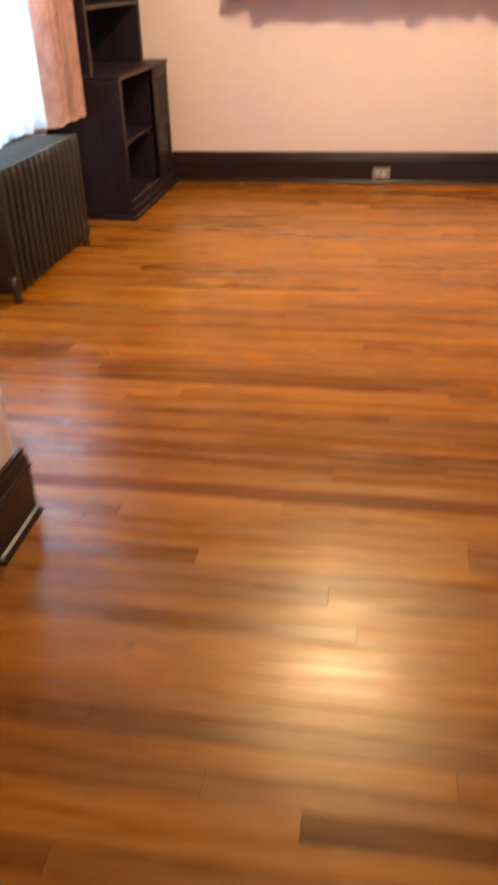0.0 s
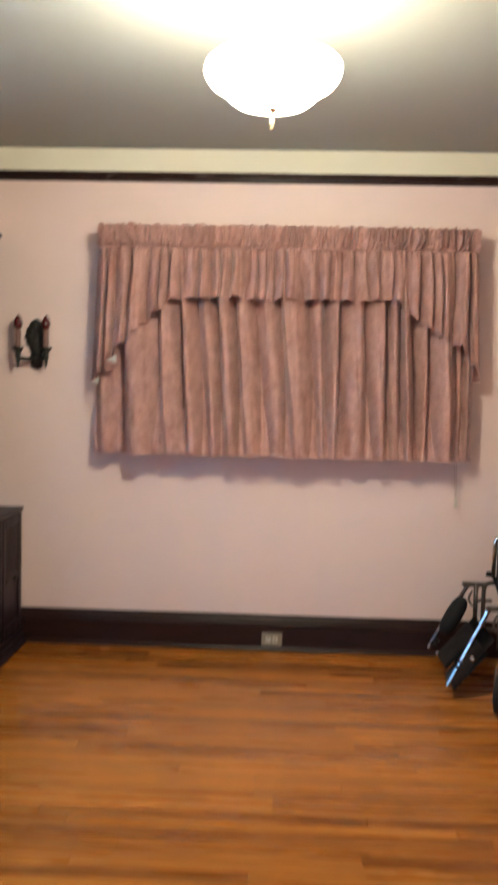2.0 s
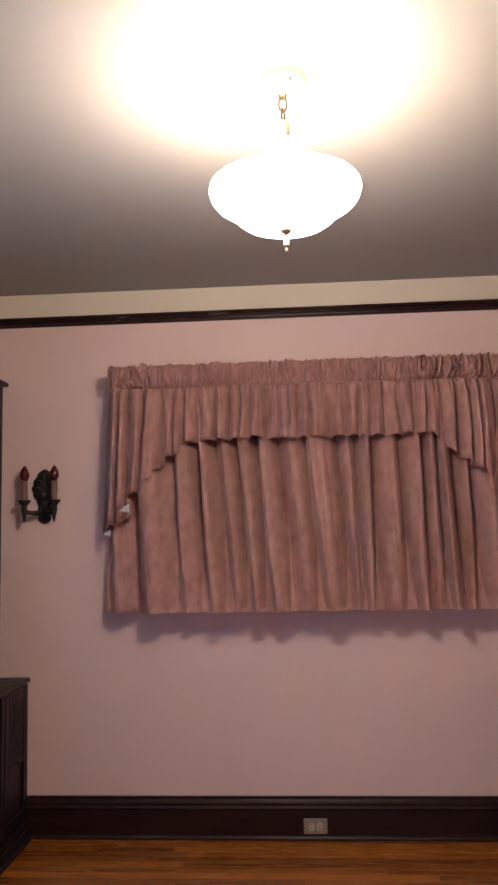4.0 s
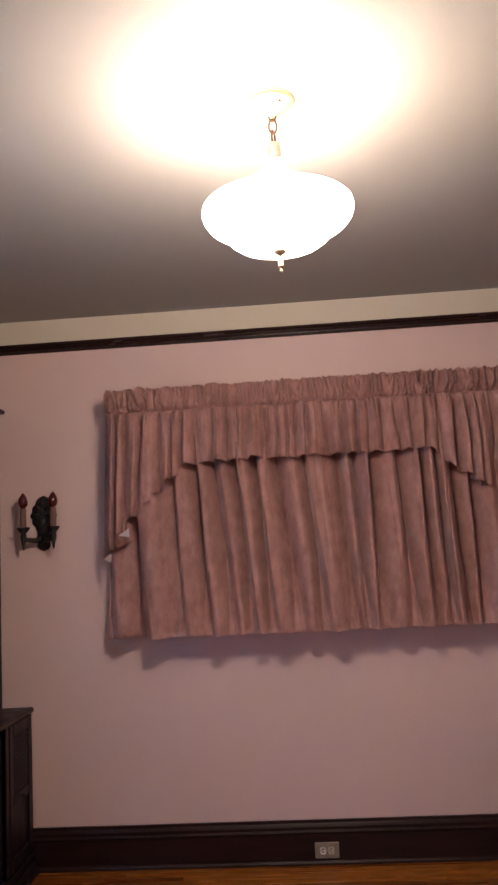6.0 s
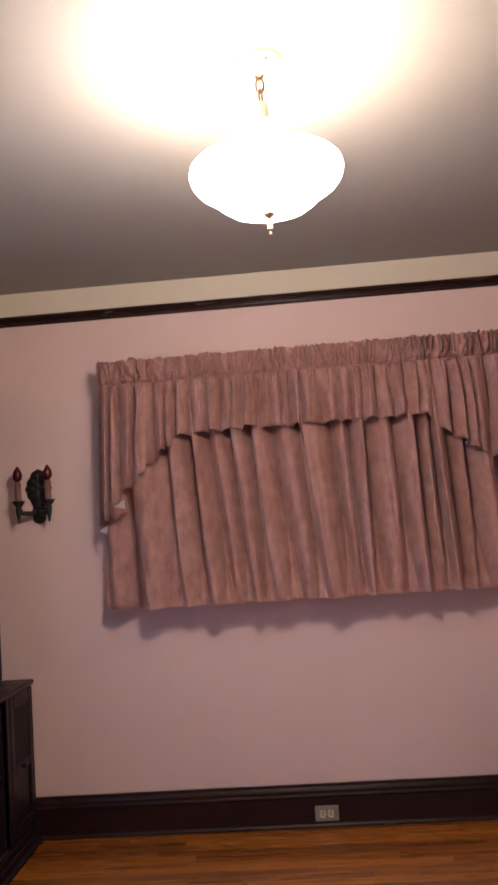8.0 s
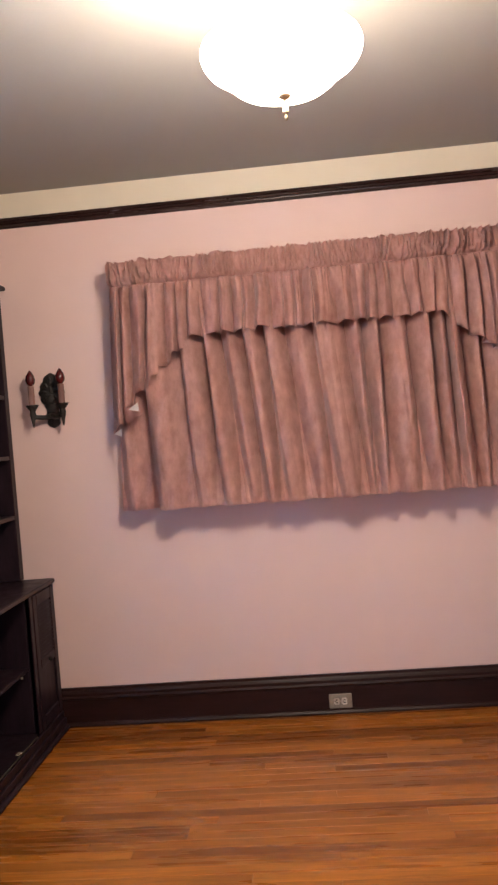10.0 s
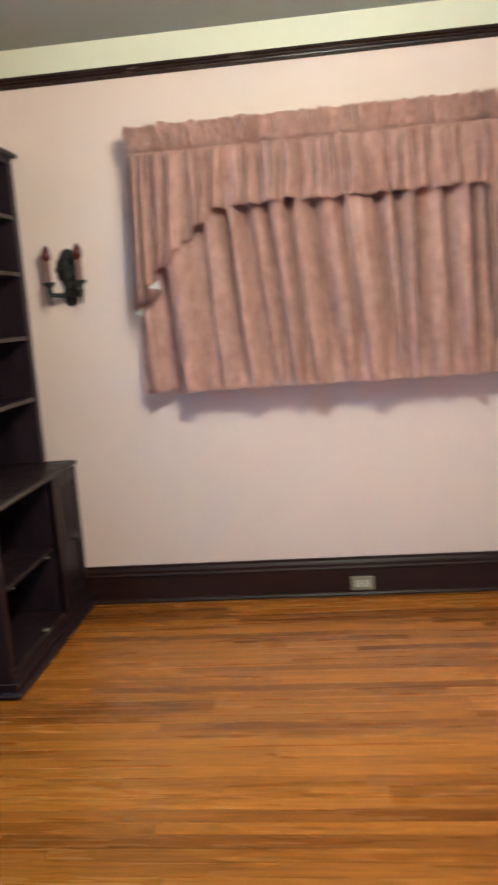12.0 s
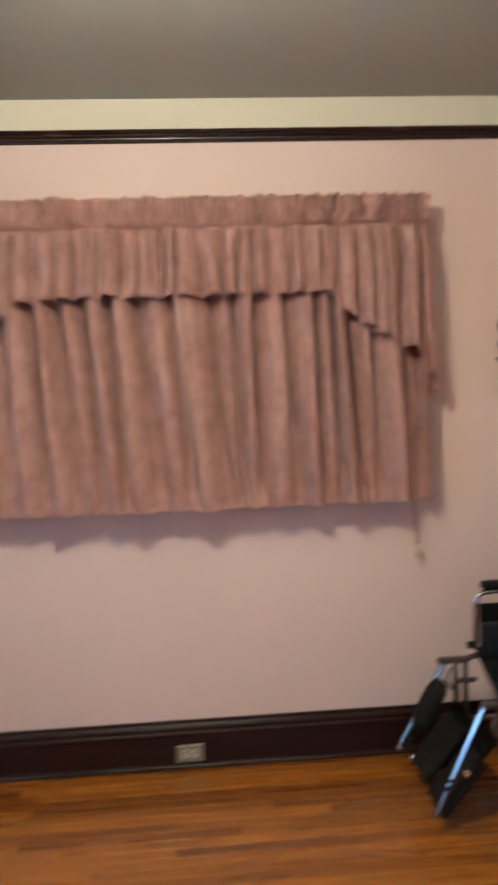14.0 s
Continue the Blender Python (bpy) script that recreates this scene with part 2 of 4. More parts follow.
def tube(pts, r, seg=10, bm=None, flat=1.0):
    """A round tube along a line of points; r one radius or one a point."""
    pts = [Vector(p) for p in pts]
    rs = r if isinstance(r, (list, tuple)) else [r] * len(pts)
    rows, up = [], None
    for i, p in enumerate(pts):
        d = (pts[min(i + 1, len(pts) - 1)] - pts[max(i - 1, 0)]).normalized()
        if up is None:
            up = Vector((0, 0, 1)) if abs(d.z) < 0.9 else Vector((0, 1, 0))
        s = d.cross(up).normalized()
        up = s.cross(d).normalized()
        rows.append([p + rs[i] * (math.cos(2 * math.pi * k / seg) * s + flat * math.sin(2 * math.pi * k / seg) * up) for k in range(seg)])
    return sweep(rows, bm=bm)


def arc(points, radius=0.03, steps=5):
    """Rounds the inner corners of a line of points."""
    pts = [Vector(p) for p in points]
    out = [pts[0]]
    for a, b, c in zip(pts, pts[1:], pts[2:]):
        u, w = (a - b), (c - b)
        k = min(radius, u.length * 0.45, w.length * 0.45)
        p, q = b + u.normalized() * k, b + w.normalized() * k
        for i in range(steps + 1):
            t = i / steps
            out.append(p.lerp(b, t).lerp(b.lerp(q, t), t))
    return out + [pts[-1]]


def lathe(profile, cx=0, cy=0, seg=32, caps=False, bm=None):
    """Profile of (radius, z) turned round the upright axis."""
    rows = [[(cx + r * math.cos(2 * math.pi * k / seg), cy + r * math.sin(2 * math.pi * k / seg), z) for k in range(seg)] for r, z in profile]
    return sweep(rows, caps=caps, bm=bm)


def moulding(profile, a, b, inward):
    """Profile of (depth, z) along the line a-b, depth going inward."""
    a, b, n = Vector((*a, 0)), Vector((*b, 0)), Vector((*inward, 0))
    return sweep([[p + n * d + Vector((0, 0, z)) for d, z in profile] for p in (a, b)])


# ---- the room's shell ----
def wall(name, x0, x1, y0, y1, z0, z1, material, holes=(), axis="y", label="", bm=None):
    """A wall with rectangular holes (from, to, z0, z1) along the given axis."""
    bm = bm or bmesh.new()
    lo, hi = (y0, y1) if axis == "y" else (x0, x1)
    cuts = sorted({lo, hi, *[h[0] for h in holes], *[h[1] for h in holes]})
    for a, b in zip(cuts, cuts[1:]):
        spans = [(z0, z1)]
        for h in holes:
            if h[0] <= a and b <= h[1]:
                spans = [(z0, h[2]), (h[3], z1)]
        for s, e in spans:
            if e - s > 1e-4:
                if axis == "y":
                    box(x0, x1, a, b, s, e, bm=bm)
                else:
                    box(a, b, y0, y1, s, e, bm=bm)
    bmesh.ops.remove_doubles(bm, verts=bm.verts, dist=1e-5)
    return structure(name, bm, material, label)


RAILZ = 2.60
wall("wall_north", XL - WT, XR + WT, YB, YB + WT, -0.05, RAILZ, PAINT, axis="x", label="salmon pink painted plaster wall")
wall("wall_west", XL - WT, XL, YF, YB, -0.05, RAILZ, PAINT, holes=[(WIN[0], WIN[1], WIN[2], WIN[3])], label="salmon pink plaster wall with a window")
wall("wall_east", XR, XR + WT, YF, YB, -0.05, RAILZ, PAINT, label="salmon pink painted plaster wall")
wall("wall_south", XL - WT, XR + WT, YF - WT, YF, -0.05, RAILZ, PAINT, holes=[(OPX0, OPX1, -0.05, OPZ)], axis="x", label="salmon pink wall with a wide doorway")
# cream frieze above the picture rail
wall("frieze_north", XL - WT, XR + WT, YB, YB + WT, RAILZ, ZC + 0.1, FRIEZE, axis="x", label="cream painted frieze band")
wall("frieze_west", XL - WT, XL, YF, YB, RAILZ, ZC + 0.1, FRIEZE, label="cream painted frieze band")
wall("frieze_east", XR, XR + WT, YF, YB, RAILZ, ZC + 0.1, FRIEZE, label="cream painted frieze band")
wall("frieze_south", XL - WT, XR + WT, YF - WT, YF, RAILZ, ZC + 0.1, FRIEZE, axis="x", label="cream painted frieze band")
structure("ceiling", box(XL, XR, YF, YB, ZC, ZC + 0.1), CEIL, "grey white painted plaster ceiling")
# next room, from which one enters
wall("wall_hall_west", HX0 - WT, HX0, HY, YF - WT, -0.05, ZC + 0.1, PAINT, label="plain painted wall")
wall("wall_hall_east", HX1, HX1 + WT, HY, YF - WT, -0.05, ZC + 0.1, PAINT, label="plain painted wall")
wall("wall_hall_south", HX0 - WT, HX1 + WT, HY - WT, HY, -0.05, ZC + 0.1, PAINT, holes=[(HWX - 0.6, HWX + 0.6, 0.8, 2.2)], axis="x", label="plain painted wall with a window")
wall("wall_hall_north_a", HX0 - WT, XL - WT, YF - WT - 0.1, YF - WT, -0.05, ZC + 0.1, PAINT, axis="x", label="plain painted wall")
wall("wall_hall_north_b", XR + WT, HX1 + WT, YF - WT - 0.1, YF - WT, -0.05, ZC + 0.1, PAINT, axis="x", label="plain painted wall")
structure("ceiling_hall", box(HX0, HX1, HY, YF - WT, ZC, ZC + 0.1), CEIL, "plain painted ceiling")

# skirting with shoe, flat field, bead and cap
BASE = [(0.0, 0.0), (0.034, 0.0), (0.034, 0.008), (0.028, 0.018), (0.020, 0.022), (0.020, 0.135), (0.024, 0.139), (0.027, 0.145), (0.024, 0.151), (0.020, 0.155), (0.020, 0.168), (0.015, 0.178), (0.010, 0.184), (0.010, 0.196), (0.0, 0.197)]
RAIL = [(0.0, 2.578), (0.006, 2.578), (0.010, 2.581), (0.010, 2.585), (0.013, 2.587), (0.017, 2.590), (0.018, 2.594), (0.015, 2.597), (0.019, 2.600), (0.023, 2.604), (0.023, 2.608), (0.019, 2.611), (0.024, 2.615), (0.031, 2.620), (0.030, 2.626), (0.024, 2.628), (0.0, 2.628)]


def run(name, profile, a, b, inward, label):
    return structure(name, moulding(profile, a, b, inward), RAILWOOD if name == "picture_rail" else DARKWOOD, label)


BL, RL = "dark stained wooden baseboard with moulded cap", "dark stained wooden picture rail"
run("baseboard", BASE, (XL, 0), (XR, 0), (0, -1), BL)
run("baseboard", BASE, (XL, YF), (XL, -1.10), (1, 0), BL)
run("baseboard", BASE, (XR, YF), (XR, -0.036), (-1, 0), BL)
run("baseboard", BASE, (OPX0, YF), (XL, YF), (0, 1), BL)
run("baseboard", BASE, (OPX1, YF), (XR, YF), (0, 1), BL)
run("baseboard", BASE, (OPX0, YF - WT - 0.034), (OPX0, YF + 0.034), (1, 0), BL)
run("baseboard", BASE, (OPX1, YF - WT - 0.034), (OPX1, YF + 0.034), (-1, 0), BL)
run("baseboard", BASE, (OPX0, YF - WT), (XL - WT, YF - WT), (0, -1), BL)
run("baseboard", BASE, (OPX1, YF - WT), (XR + WT, YF - WT), (0, -1), BL)
for a, b, n in (((XL, 0), (XR, 0), (0, -1)), ((XL, YF), (XL, -0.031), (1, 0)), ((XR, YF), (XR, -0.031), (-1, 0)), ((XL + 0.031, YF), (XR - 0.031, YF), (0, 1))):
    run("picture_rail", RAIL, a, b, n, RL)

# left window behind the sheer
win = structure("window_1", box(XL - WT, XL - WT + 0.03, WIN[0], WIN[1], WIN[2] + 0.0, WIN[2] + 0.05), WHITEWOOD, "white painted double hung window behind a sheer")
part("window_sill", box(XL - WT, XL + 0.05, WIN[0] - 0.1, WIN[1] + 0.1, WIN[2] - 0.035, WIN[2], 0.006), DARKWOOD, win)
for nm, b in (("casing", (XL, XL + 0.022, WIN[0] - 0.1, WIN[0], WIN[2], WIN[3])), ("casing", (XL, XL + 0.022, WIN[1], WIN[1] + 0.1, WIN[2], WIN[3])), ("head_casing", (XL, XL + 0.024, WIN[0] - 0.12, WIN[1] + 0.12, WIN[3], WIN[3] + 0.11)),
              ("sash_rail", (XL - 0.09, XL - 0.05, WIN[0], WIN[1], 1.41, 1.46)), ("sash_stile", (XL - 0.09, XL - 0.05, WIN[0], WIN[0] + 0.05, WIN[2], WIN[3])), ("sash_stile", (XL - 0.09, XL - 0.05, WIN[1] - 0.05, WIN[1], WIN[2], WIN[3]))):
    part(nm, box(*b, 0.004), DARKWOOD, win)
for z0, z1 in ((WIN[2] + 0.05, 1.41), (1.46, WIN[3])):
    pane = part("pane", box(XL - 0.075, XL - 0.071, WIN[0] + 0.05, WIN[1] - 0.05, z0, z1), GLASS, win)
    pane.visible_shadow = False
hw = structure("window_2", box(HWX - 0.6, HWX + 0.6, HY - WT, HY, 0.76, 0.80), DARKWOOD, "dark framed window of the next room")
for x0, x1, z0, z1 in ((-0.68, -0.6, 0.8, 2.2), (0.6, 0.68, 0.8, 2.2), (-0.68, 0.68, 2.2, 2.29)):
    part("casing", box(HWX + x0, HWX + x1, HY, HY + 0.022, z0, z1, 0.004), DARKWOOD, hw)


# ---- curtains ----
def lerp_table(table, x):
    for (a, va), (b, vb) in zip(table, table[1:]):
        if x <= b:
            return va + (vb - va) * max(0.0, (x - a) / (b - a))
    return table[-1][1]


def wob(i, k=0):
    return noise.noise(Vector((i * 1.37 + k * 7.1, k * 3.3 + 0.5, i * 0.31)))


def ribbon(rows, thick=0.0025, hem=None):
    """A cloth sheet with two faces from a grid of points."""
    bm = sweep(rows, close_u=False)
    bmesh.ops.solidify(bm, geom=bm.faces[:], thickness=thick)
    return bm


def facet(u, p, r=0.35):
    """A fold with two flat sides that meet at p, softened near its crest and troughs."""
    t = u / p if u < p else (1 - u) / (1 - p)
    return t - r * math.sin(2 * math.pi * t) / (2 * math.pi)


def pleat(ph, k, low=0.2):
    """Folds of random depth, each with one long and one short side."""
    f = math.floor(ph)
    p = 0.5 + 0.38 * max(-1.0, min(1.0, 2.2 * wob(f, k + 1)))
    return facet(ph - f, p) * (0.75 + 0.7 * wob(f, k)) - 0.4


def panel(tops, bots, z0, z1, y, deep, k, cols=30, rows=30, firm=False, crumple=1.0):
    """Hanging cloth whose troughs lie at tops (upper edge) and bots (lower edge)."""
    n = len(tops) - 1
    grid = []
    for j in range(rows + 1):
        v = j / rows
        line = []
        for i in range(n * cols + 1):
            f, u = min(i // cols, n - 1), i / cols
            u -= f
            a = tops[f] + (bots[f] - tops[f]) * v
            b = tops[f + 1] + (bots[f + 1] - tops[f + 1]) * v
            p = 0.5 + 0.36 * max(-1.0, min(1.0, 2.4 * wob(f, k + 8)))
            w = p + (1 - p) * u if f == 0 and firm else p * u if f == n - 1 and firm else u
            crest = facet(w, p)
            d = deep * (0.85 + 0.3 * wob(f, k)) * (0.7 + 0.35 * v)
            skew = 0.22 * wob(f, k + 3) * math.sin(math.pi * u)
            xx = a + (b - a) * (u + skew * 0.5)
            small = 0.024 * pleat(xx * 15 + 2.4 * noise.noise(Vector((xx * 5, v * 0.7, k))) - 0.5 * v, k + 11) * (0.6 + 0.4 * v) + 0.010 * noise.noise(Vector((xx * 12, v * 1.1, k))) + 0.005 * noise.noise(Vector((xx * 45, v * 5, k + 1)))
            small *= crumple
            zz = z1 + (z0 - z1) * v
            if j == rows:
                zz += 0.006 * wob(f * 2 + u, k + 5)
            line.append((xx, y - d * crest - small - 0.01 * v, zz))
        grid.append(line)
    return grid


def swell(u, p):
    """Rounded fold from slit to slit, with its crest at p."""
    t = u / p if u < p else (1 - u) / (1 - p)
    return math.sin(0.5 * math.pi * max(0.0, min(1.0, t))) ** 0.85


def folded(slits, z0, z1, y, deep, k, firm=False, cols=46, rows=40):
    """Hanging cloth in soft folds: slits holds (top x, bottom x, where the crest of the fold that ends there lies, its depth)."""
    grid = []
    for j in range(rows + 1):
        v = j / rows
        line = []
        for f, ((a0, a1, _, _), (b0, b1, crest, size)) in enumerate(zip(slits, slits[1:])):
            sway = 0.010 * math.sin(math.pi * v)
            a = a0 + (a1 - a0) * v + sway * wob(f, k + 13)
            b = b0 + (b1 - b0) * v + sway * wob(f + 1, k + 13)
            last = f == len(slits) - 2
            for i in range(cols + last):
                u = i / cols
                x = a + (b - a) * u
                p = min(0.9, max(0.1, crest + 0.16 * noise.noise(Vector((f * 3.1, v * 2.2, k)))))
                p += (0.5 - p) * 0.55 * v ** 3
                if firm and f == 0:
                    u = 0.1 + 0.9 * u
                elif firm and last:
                    u *= 0.92
                h = max(swell(u, p), 0.62 * v ** 4)
                face = deep * size * (0.62 + 0.38 * v - 0.22 * v ** 4)
                crease = 0.020 * noise.noise(Vector((x * 14 - 1.3 * v, v * 1.1, k))) + 0.013 * abs(noise.noise(Vector((x * 24 - 2.2 * v, v * 0.8, k + 4)))) + 0.003 * noise.noise(Vector((x * 60, v * 9, k + 1)))
                crush = (0.005 + 0.007 * v * v) * noise.noise(Vector((x * 20, v * 15, k + 2)))
                hem = 0.004 * math.exp(-((v - 0.93) / 0.012) ** 2)
                zz = z1 + (z0 - z1) * v + (0.006 * noise.noise(Vector((x * 7, k, 0))) if j == rows else 0.0)
                line.append((x, y - face * h - crease * (0.35 + 0.65 * h) - crush + hem - 0.035 * v, zz))
        grid.append(line)
    return grid


def valance_grid(x0, x1, ztop, zseam, edge, y, k):
    """Gathered heading, a pinched seam, then a flounce to the edge table (x, z), returning to the wall at both ends."""
    cols, ng, nb = 1400, 78, 31
    head = [0, 0.1, 0.25, 0.42, 0.58, 0.72, 0.83, 0.91, 0.96, 1.0]
    body = [0.012, 0.03, 0.06, 0.10, 0.16, 0.24, 0.33, 0.43, 0.54, 0.65, 0.76, 0.86, 0.94, 1.0]
    grid = []
    for part_of, v in [("head", a) for a in head] + [("body", a) for a in body]:
        line = []
        for i in range(cols + 1):
            s = i / cols
            x = x0 + (x1 - x0) * s
            ph = s * ng + 1.1 * noise.noise(Vector((s * 19, k, 0)))
            if part_of == "head":
                z = ztop + (zseam - ztop) * v
                ph += 1.5 * noise.noise(Vector((s * 34, v * 3.0, k + 5)))
                gather = pleat(ph, k)
                pinch = math.exp(-((v - 1) / 0.07) ** 2)
                puff = math.sin(math.pi * min(1.0, 0.12 + 0.9 * v))
                yy = y - 0.060 * gather * (0.55 + 0.45 * puff) * (1 - 0.45 * pinch) - 0.016 * puff + 0.026 * pinch
                if v == 0:
                    z += 0.008 * noise.noise(Vector((s * 50, k, 3))) + 0.006 * gather
                xx = x
            else:
                pb = s * nb + 1.1 * noise.noise(Vector((s * 9, k + 4, 0))) + 0.25 * noise.noise(Vector((s * 14, v * 1.5, k + 7)))
                gather = pleat(ph, k)
                f = math.floor(pb)
                u = pb - f
                crest = 0.5 + 0.36 * max(-1.0, min(1.0, 4.0 * wob(f, k + 2))) + 0.12 * noise.noise(Vector((f * 2.3, v * 1.7, k)))
                fold = swell(u, min(0.88, max(0.12, crest))) * (0.9 + 0.6 * wob(f, k + 6)) - 0.45
                fold += 0.12 * noise.noise(Vector((s * 75, v * 1.2, k + 8)))
                zb = lerp_table(edge, x) + 0.011 * fold
                z = zseam + (zb - zseam) * v
                down = zseam - z
                grow, fade = min(1.0, 0.45 + down / 0.12), math.exp(-down / 0.09)
                yy = y + 0.026 * math.exp(-down / 0.006) - 0.078 * grow * fold - 0.024 * gather * fade - 0.008 * grow - 0.008 * noise.noise(Vector((s * 50, down * 9, k + 9)))
                xx = x + (x - (x0 + x1) / 2) * 0.030 * max(0.0, down / 0.7) + 0.010 * fold * grow
            line.append((xx, yy, z))
        first, last = line[0], line[-1]
        left = [(first[0] + 0.004 * math.sin(r * 1.3), -0.006 + (first[1] + 0.006) * r / 7, first[2]) for r in range(7)]
        right = [(last[0] - 0.004 * math.sin(r * 1.3), last[1] + (-0.006 - last[1]) * r / 7, last[2]) for r in range(1, 8)]
        grid.append(left + line + right)
    return grid


def px(*v):
    return [-0.974 + (a - 128) * 0.002952 for a in v]


def swag_curtain(label):
    """Short two-tier curtain: gathered swag valance over a straight panel, with side strips."""
    th = thing("swag_curtain", label, "curtain", (0.04, -0.1, 1.1))
    # arched lower edge with cascading steps at both sides
    edge = [(-1.06, 1.450), (-0.966, 1.487), (-0.906, 1.536), (-0.903, 1.595), (-0.856, 1.620), (-0.852, 1.668), (-0.777, 1.694), (-0.773, 1.736), (-0.737, 1.748), (-0.733, 1.786), (-0.674, 1.806), (-0.670, 1.852), (-0.606, 1.872), (-0.602, 1.914),
            (-0.572, 1.922), (-0.3, 1.930), (0.1, 1.928), (0.4, 1.930), (0.60, 1.936), (0.635, 1.900), (0.70, 1.835), (0.76, 1.798), (0.80, 1.765), (0.86, 1.722), (0.925, 1.702), (0.94, 1.660), (1.00, 1.590), (1.03, 1.535), (1.06, 1.50)]
    part("valance", ribbon(valance_grid(-0.966, 1.036, 2.313, 2.199, edge, -0.185, 1)), FABRIC, th, "gathered rose valance with a stepped swag edge", smooth=True)
    # slit at the top, slit at the hem, crest of the fold before it, depth
    folds = [(172, 186, 0.5, 1), (232, 246, 0.16, 1.0), (272, 291, 0.22, 0.8), (296, 332, 0.16, 1.05), (336, 362, 0.45, 0.75), (372, 395, 0.20, 1.0), (404, 440, 0.16, 1.15), (452, 480, 0.62, 0.8), (504, 531, 0.14, 1.2), (538, 547, 0.6, 0.75), (565, 568, 0.80, 1.05), (608, 624, 0.78, 0.85), (648, 657, 0.82, 1.0), (674, 684, 0.5, 0.75), (695, 708, 0.16, 1.15), (724, 732, 0.72, 0.7), (774, 776, 0.7, 1.0)]
    slits = [(px(a)[0], px(b)[0], c, d) for a, b, c, d in folds]
    part("panel", ribbon(folded(slits, 1.098, 2.21, -0.060, 0.155, 2, True)), FABRIC, th, "straight rose slub panel in soft folds", smooth=True)
    edges = [(px(a)[0], px(b)[0], c, d) for a, b, c, d in ((124, 120, 0.5, 1), (172, 172, 0.3, 1.0), (225, 228, 0.2, 0.2))]
    part("side_strip", ribbon(folded(edges, 1.100, 2.21, -0.034, 0.100, 5)), FABRIC, th, smooth=True)
    part("side_strip", ribbon(panel(px(766, 790, 803, 811), px(768, 794, 804, 812), 1.094, 2.21, -0.085, 0.06, 9)), FABRIC, th, smooth=True)
    # back fold of the cascade, and the lining turned out above and below it
    tail = [[(-0.935 + 0.080 * i / 6, -0.176 - 0.010 * math.sin(i * 0.9), (1.70 - 0.05 * i / 6) + ((1.520 + 0.052 * i / 6) - (1.70 - 0.05 * i / 6)) * j / 6) for i in range(7)] for j in range(7)]
    part("swag_tail", ribbon(tail), FABRIC, th, smooth=True)
    for corners in (((-0.905, -0.243, 1.594), (-0.853, -0.243, 1.628), (-0.852, -0.240, 1.583)), ((-0.992, -0.196, 1.484), (-0.952, -0.198, 1.508), (-0.956, -0.196, 1.468))):
        bm = bmesh.new()
        bm.faces.new([bm.verts.new(p) for p in corners])
        bmesh.ops.solidify(bm, geom=bm.faces[:], thickness=0.003)
        part("lining_corner", bm, LINING, th, "white lining turned outwards")
    part("curtain_rod", tube(arc([(-0.95, -0.004, 2.255), (-0.95, -0.145, 2.255), (1.03, -0.145, 2.255), (1.03, -0.004, 2.255)], 0.04), 0.008), WHITEWOOD, th, "white flat curtain rod", smooth=True)
    return th


swag_curtain("short rose slub swag curtain hung on the pink wall")

# blind cord that shows under the curtain
cord = thing("blind_cord", "thin pale blind cord with a small tassel hanging below the curtain", "cord", (0.985, -0.06, 0.84))
for dx in (0.0, 0.009):
    part("cord", tube([(0.970 + dx, -0.050, 1.25), (0.973 + dx * 1.2, -0.054, 1.0), (0.981 + dx * 0.6, -0.058, 0.893)], 0.0015, 6), CORDMAT, cord, smooth=True)
part("tassel", lathe([(0.003, 0.896), (0.008, 0.885), (0.011, 0.868), (0.012, 0.846), (0.005, 0.841)], 0.985, -0.058, 10, caps=True), SOCKET, cord, "pale plastic tassel", smooth=True)


# curtain of the left window (turned so that it hangs in front of the radiator side)
def swap(grid, x):
    """A grid drawn along x on the back wall, turned on to the left wall at distance x."""
    return [[(x - (p[1] + 0.10), p[0], p[2]) for p in line] for line in grid]


side = thing("window_curtain", "rose swag curtain with white sheer over the bright window", "curtain", (-1.62, -2.0, 0.6))
part("panel", ribbon(swap(panel([-1.56, -1.47, -1.38, -1.29, -1.20], [-1.57, -1.47, -1.36, -1.27, -1.155], 0.590, 2.25, -0.10, 0.085, 12), -1.655)), FABRIC, side, "rose slub curtain panel", smooth=True)
part("panel", ribbon(swap(panel([-2.92, -2.83, -2.74, -2.65, -2.56], [-2.94, -2.83, -2.73, -2.63, -2.54], 0.590, 2.25, -0.10, 0.05, 13), -1.655)), FABRIC, side, smooth=True)
part("return", ribbon([[(-1.585 - 0.0243 * i, -1.158 + 0.006 * math.sin(i * 1.9) - 0.008 * j / 12, 2.25 - 1.66 * j / 12) for i in range(12)] for j in range(13)]), FABRIC, side, smooth=True)
part("sheer", ribbon(swap(panel([-2.68 + 0.125 * i for i in range(11)], [-2.70 + 0.129 * i for i in range(11)], 0.60, 2.25, -0.10, 0.075, 14, cols=16), -1.72), 0.001), SHEER, side, "white sheer voile glowing with daylight", smooth=True)
sedge = [(-2.94, 1.46), (-2.75, 1.62), (-2.55, 1.80), (-2.45, 1.90), (-1.66, 1.90), (-1.55, 1.80), (-1.35, 1.62), (-1.16, 1.46)]
part("valance", ribbon([[(-1.60 - (p[1] + 0.15), p[0], p[2]) if p[1] < -0.1 else (-1.60 - (p[1] + 0.15) * 1.87, p[0], p[2]) for p in line] for line in valance_grid(-2.96, -1.15, 2.32, 2.20, sedge, -0.150, 21)]), FABRIC, side, "gathered rose valance", smooth=True)
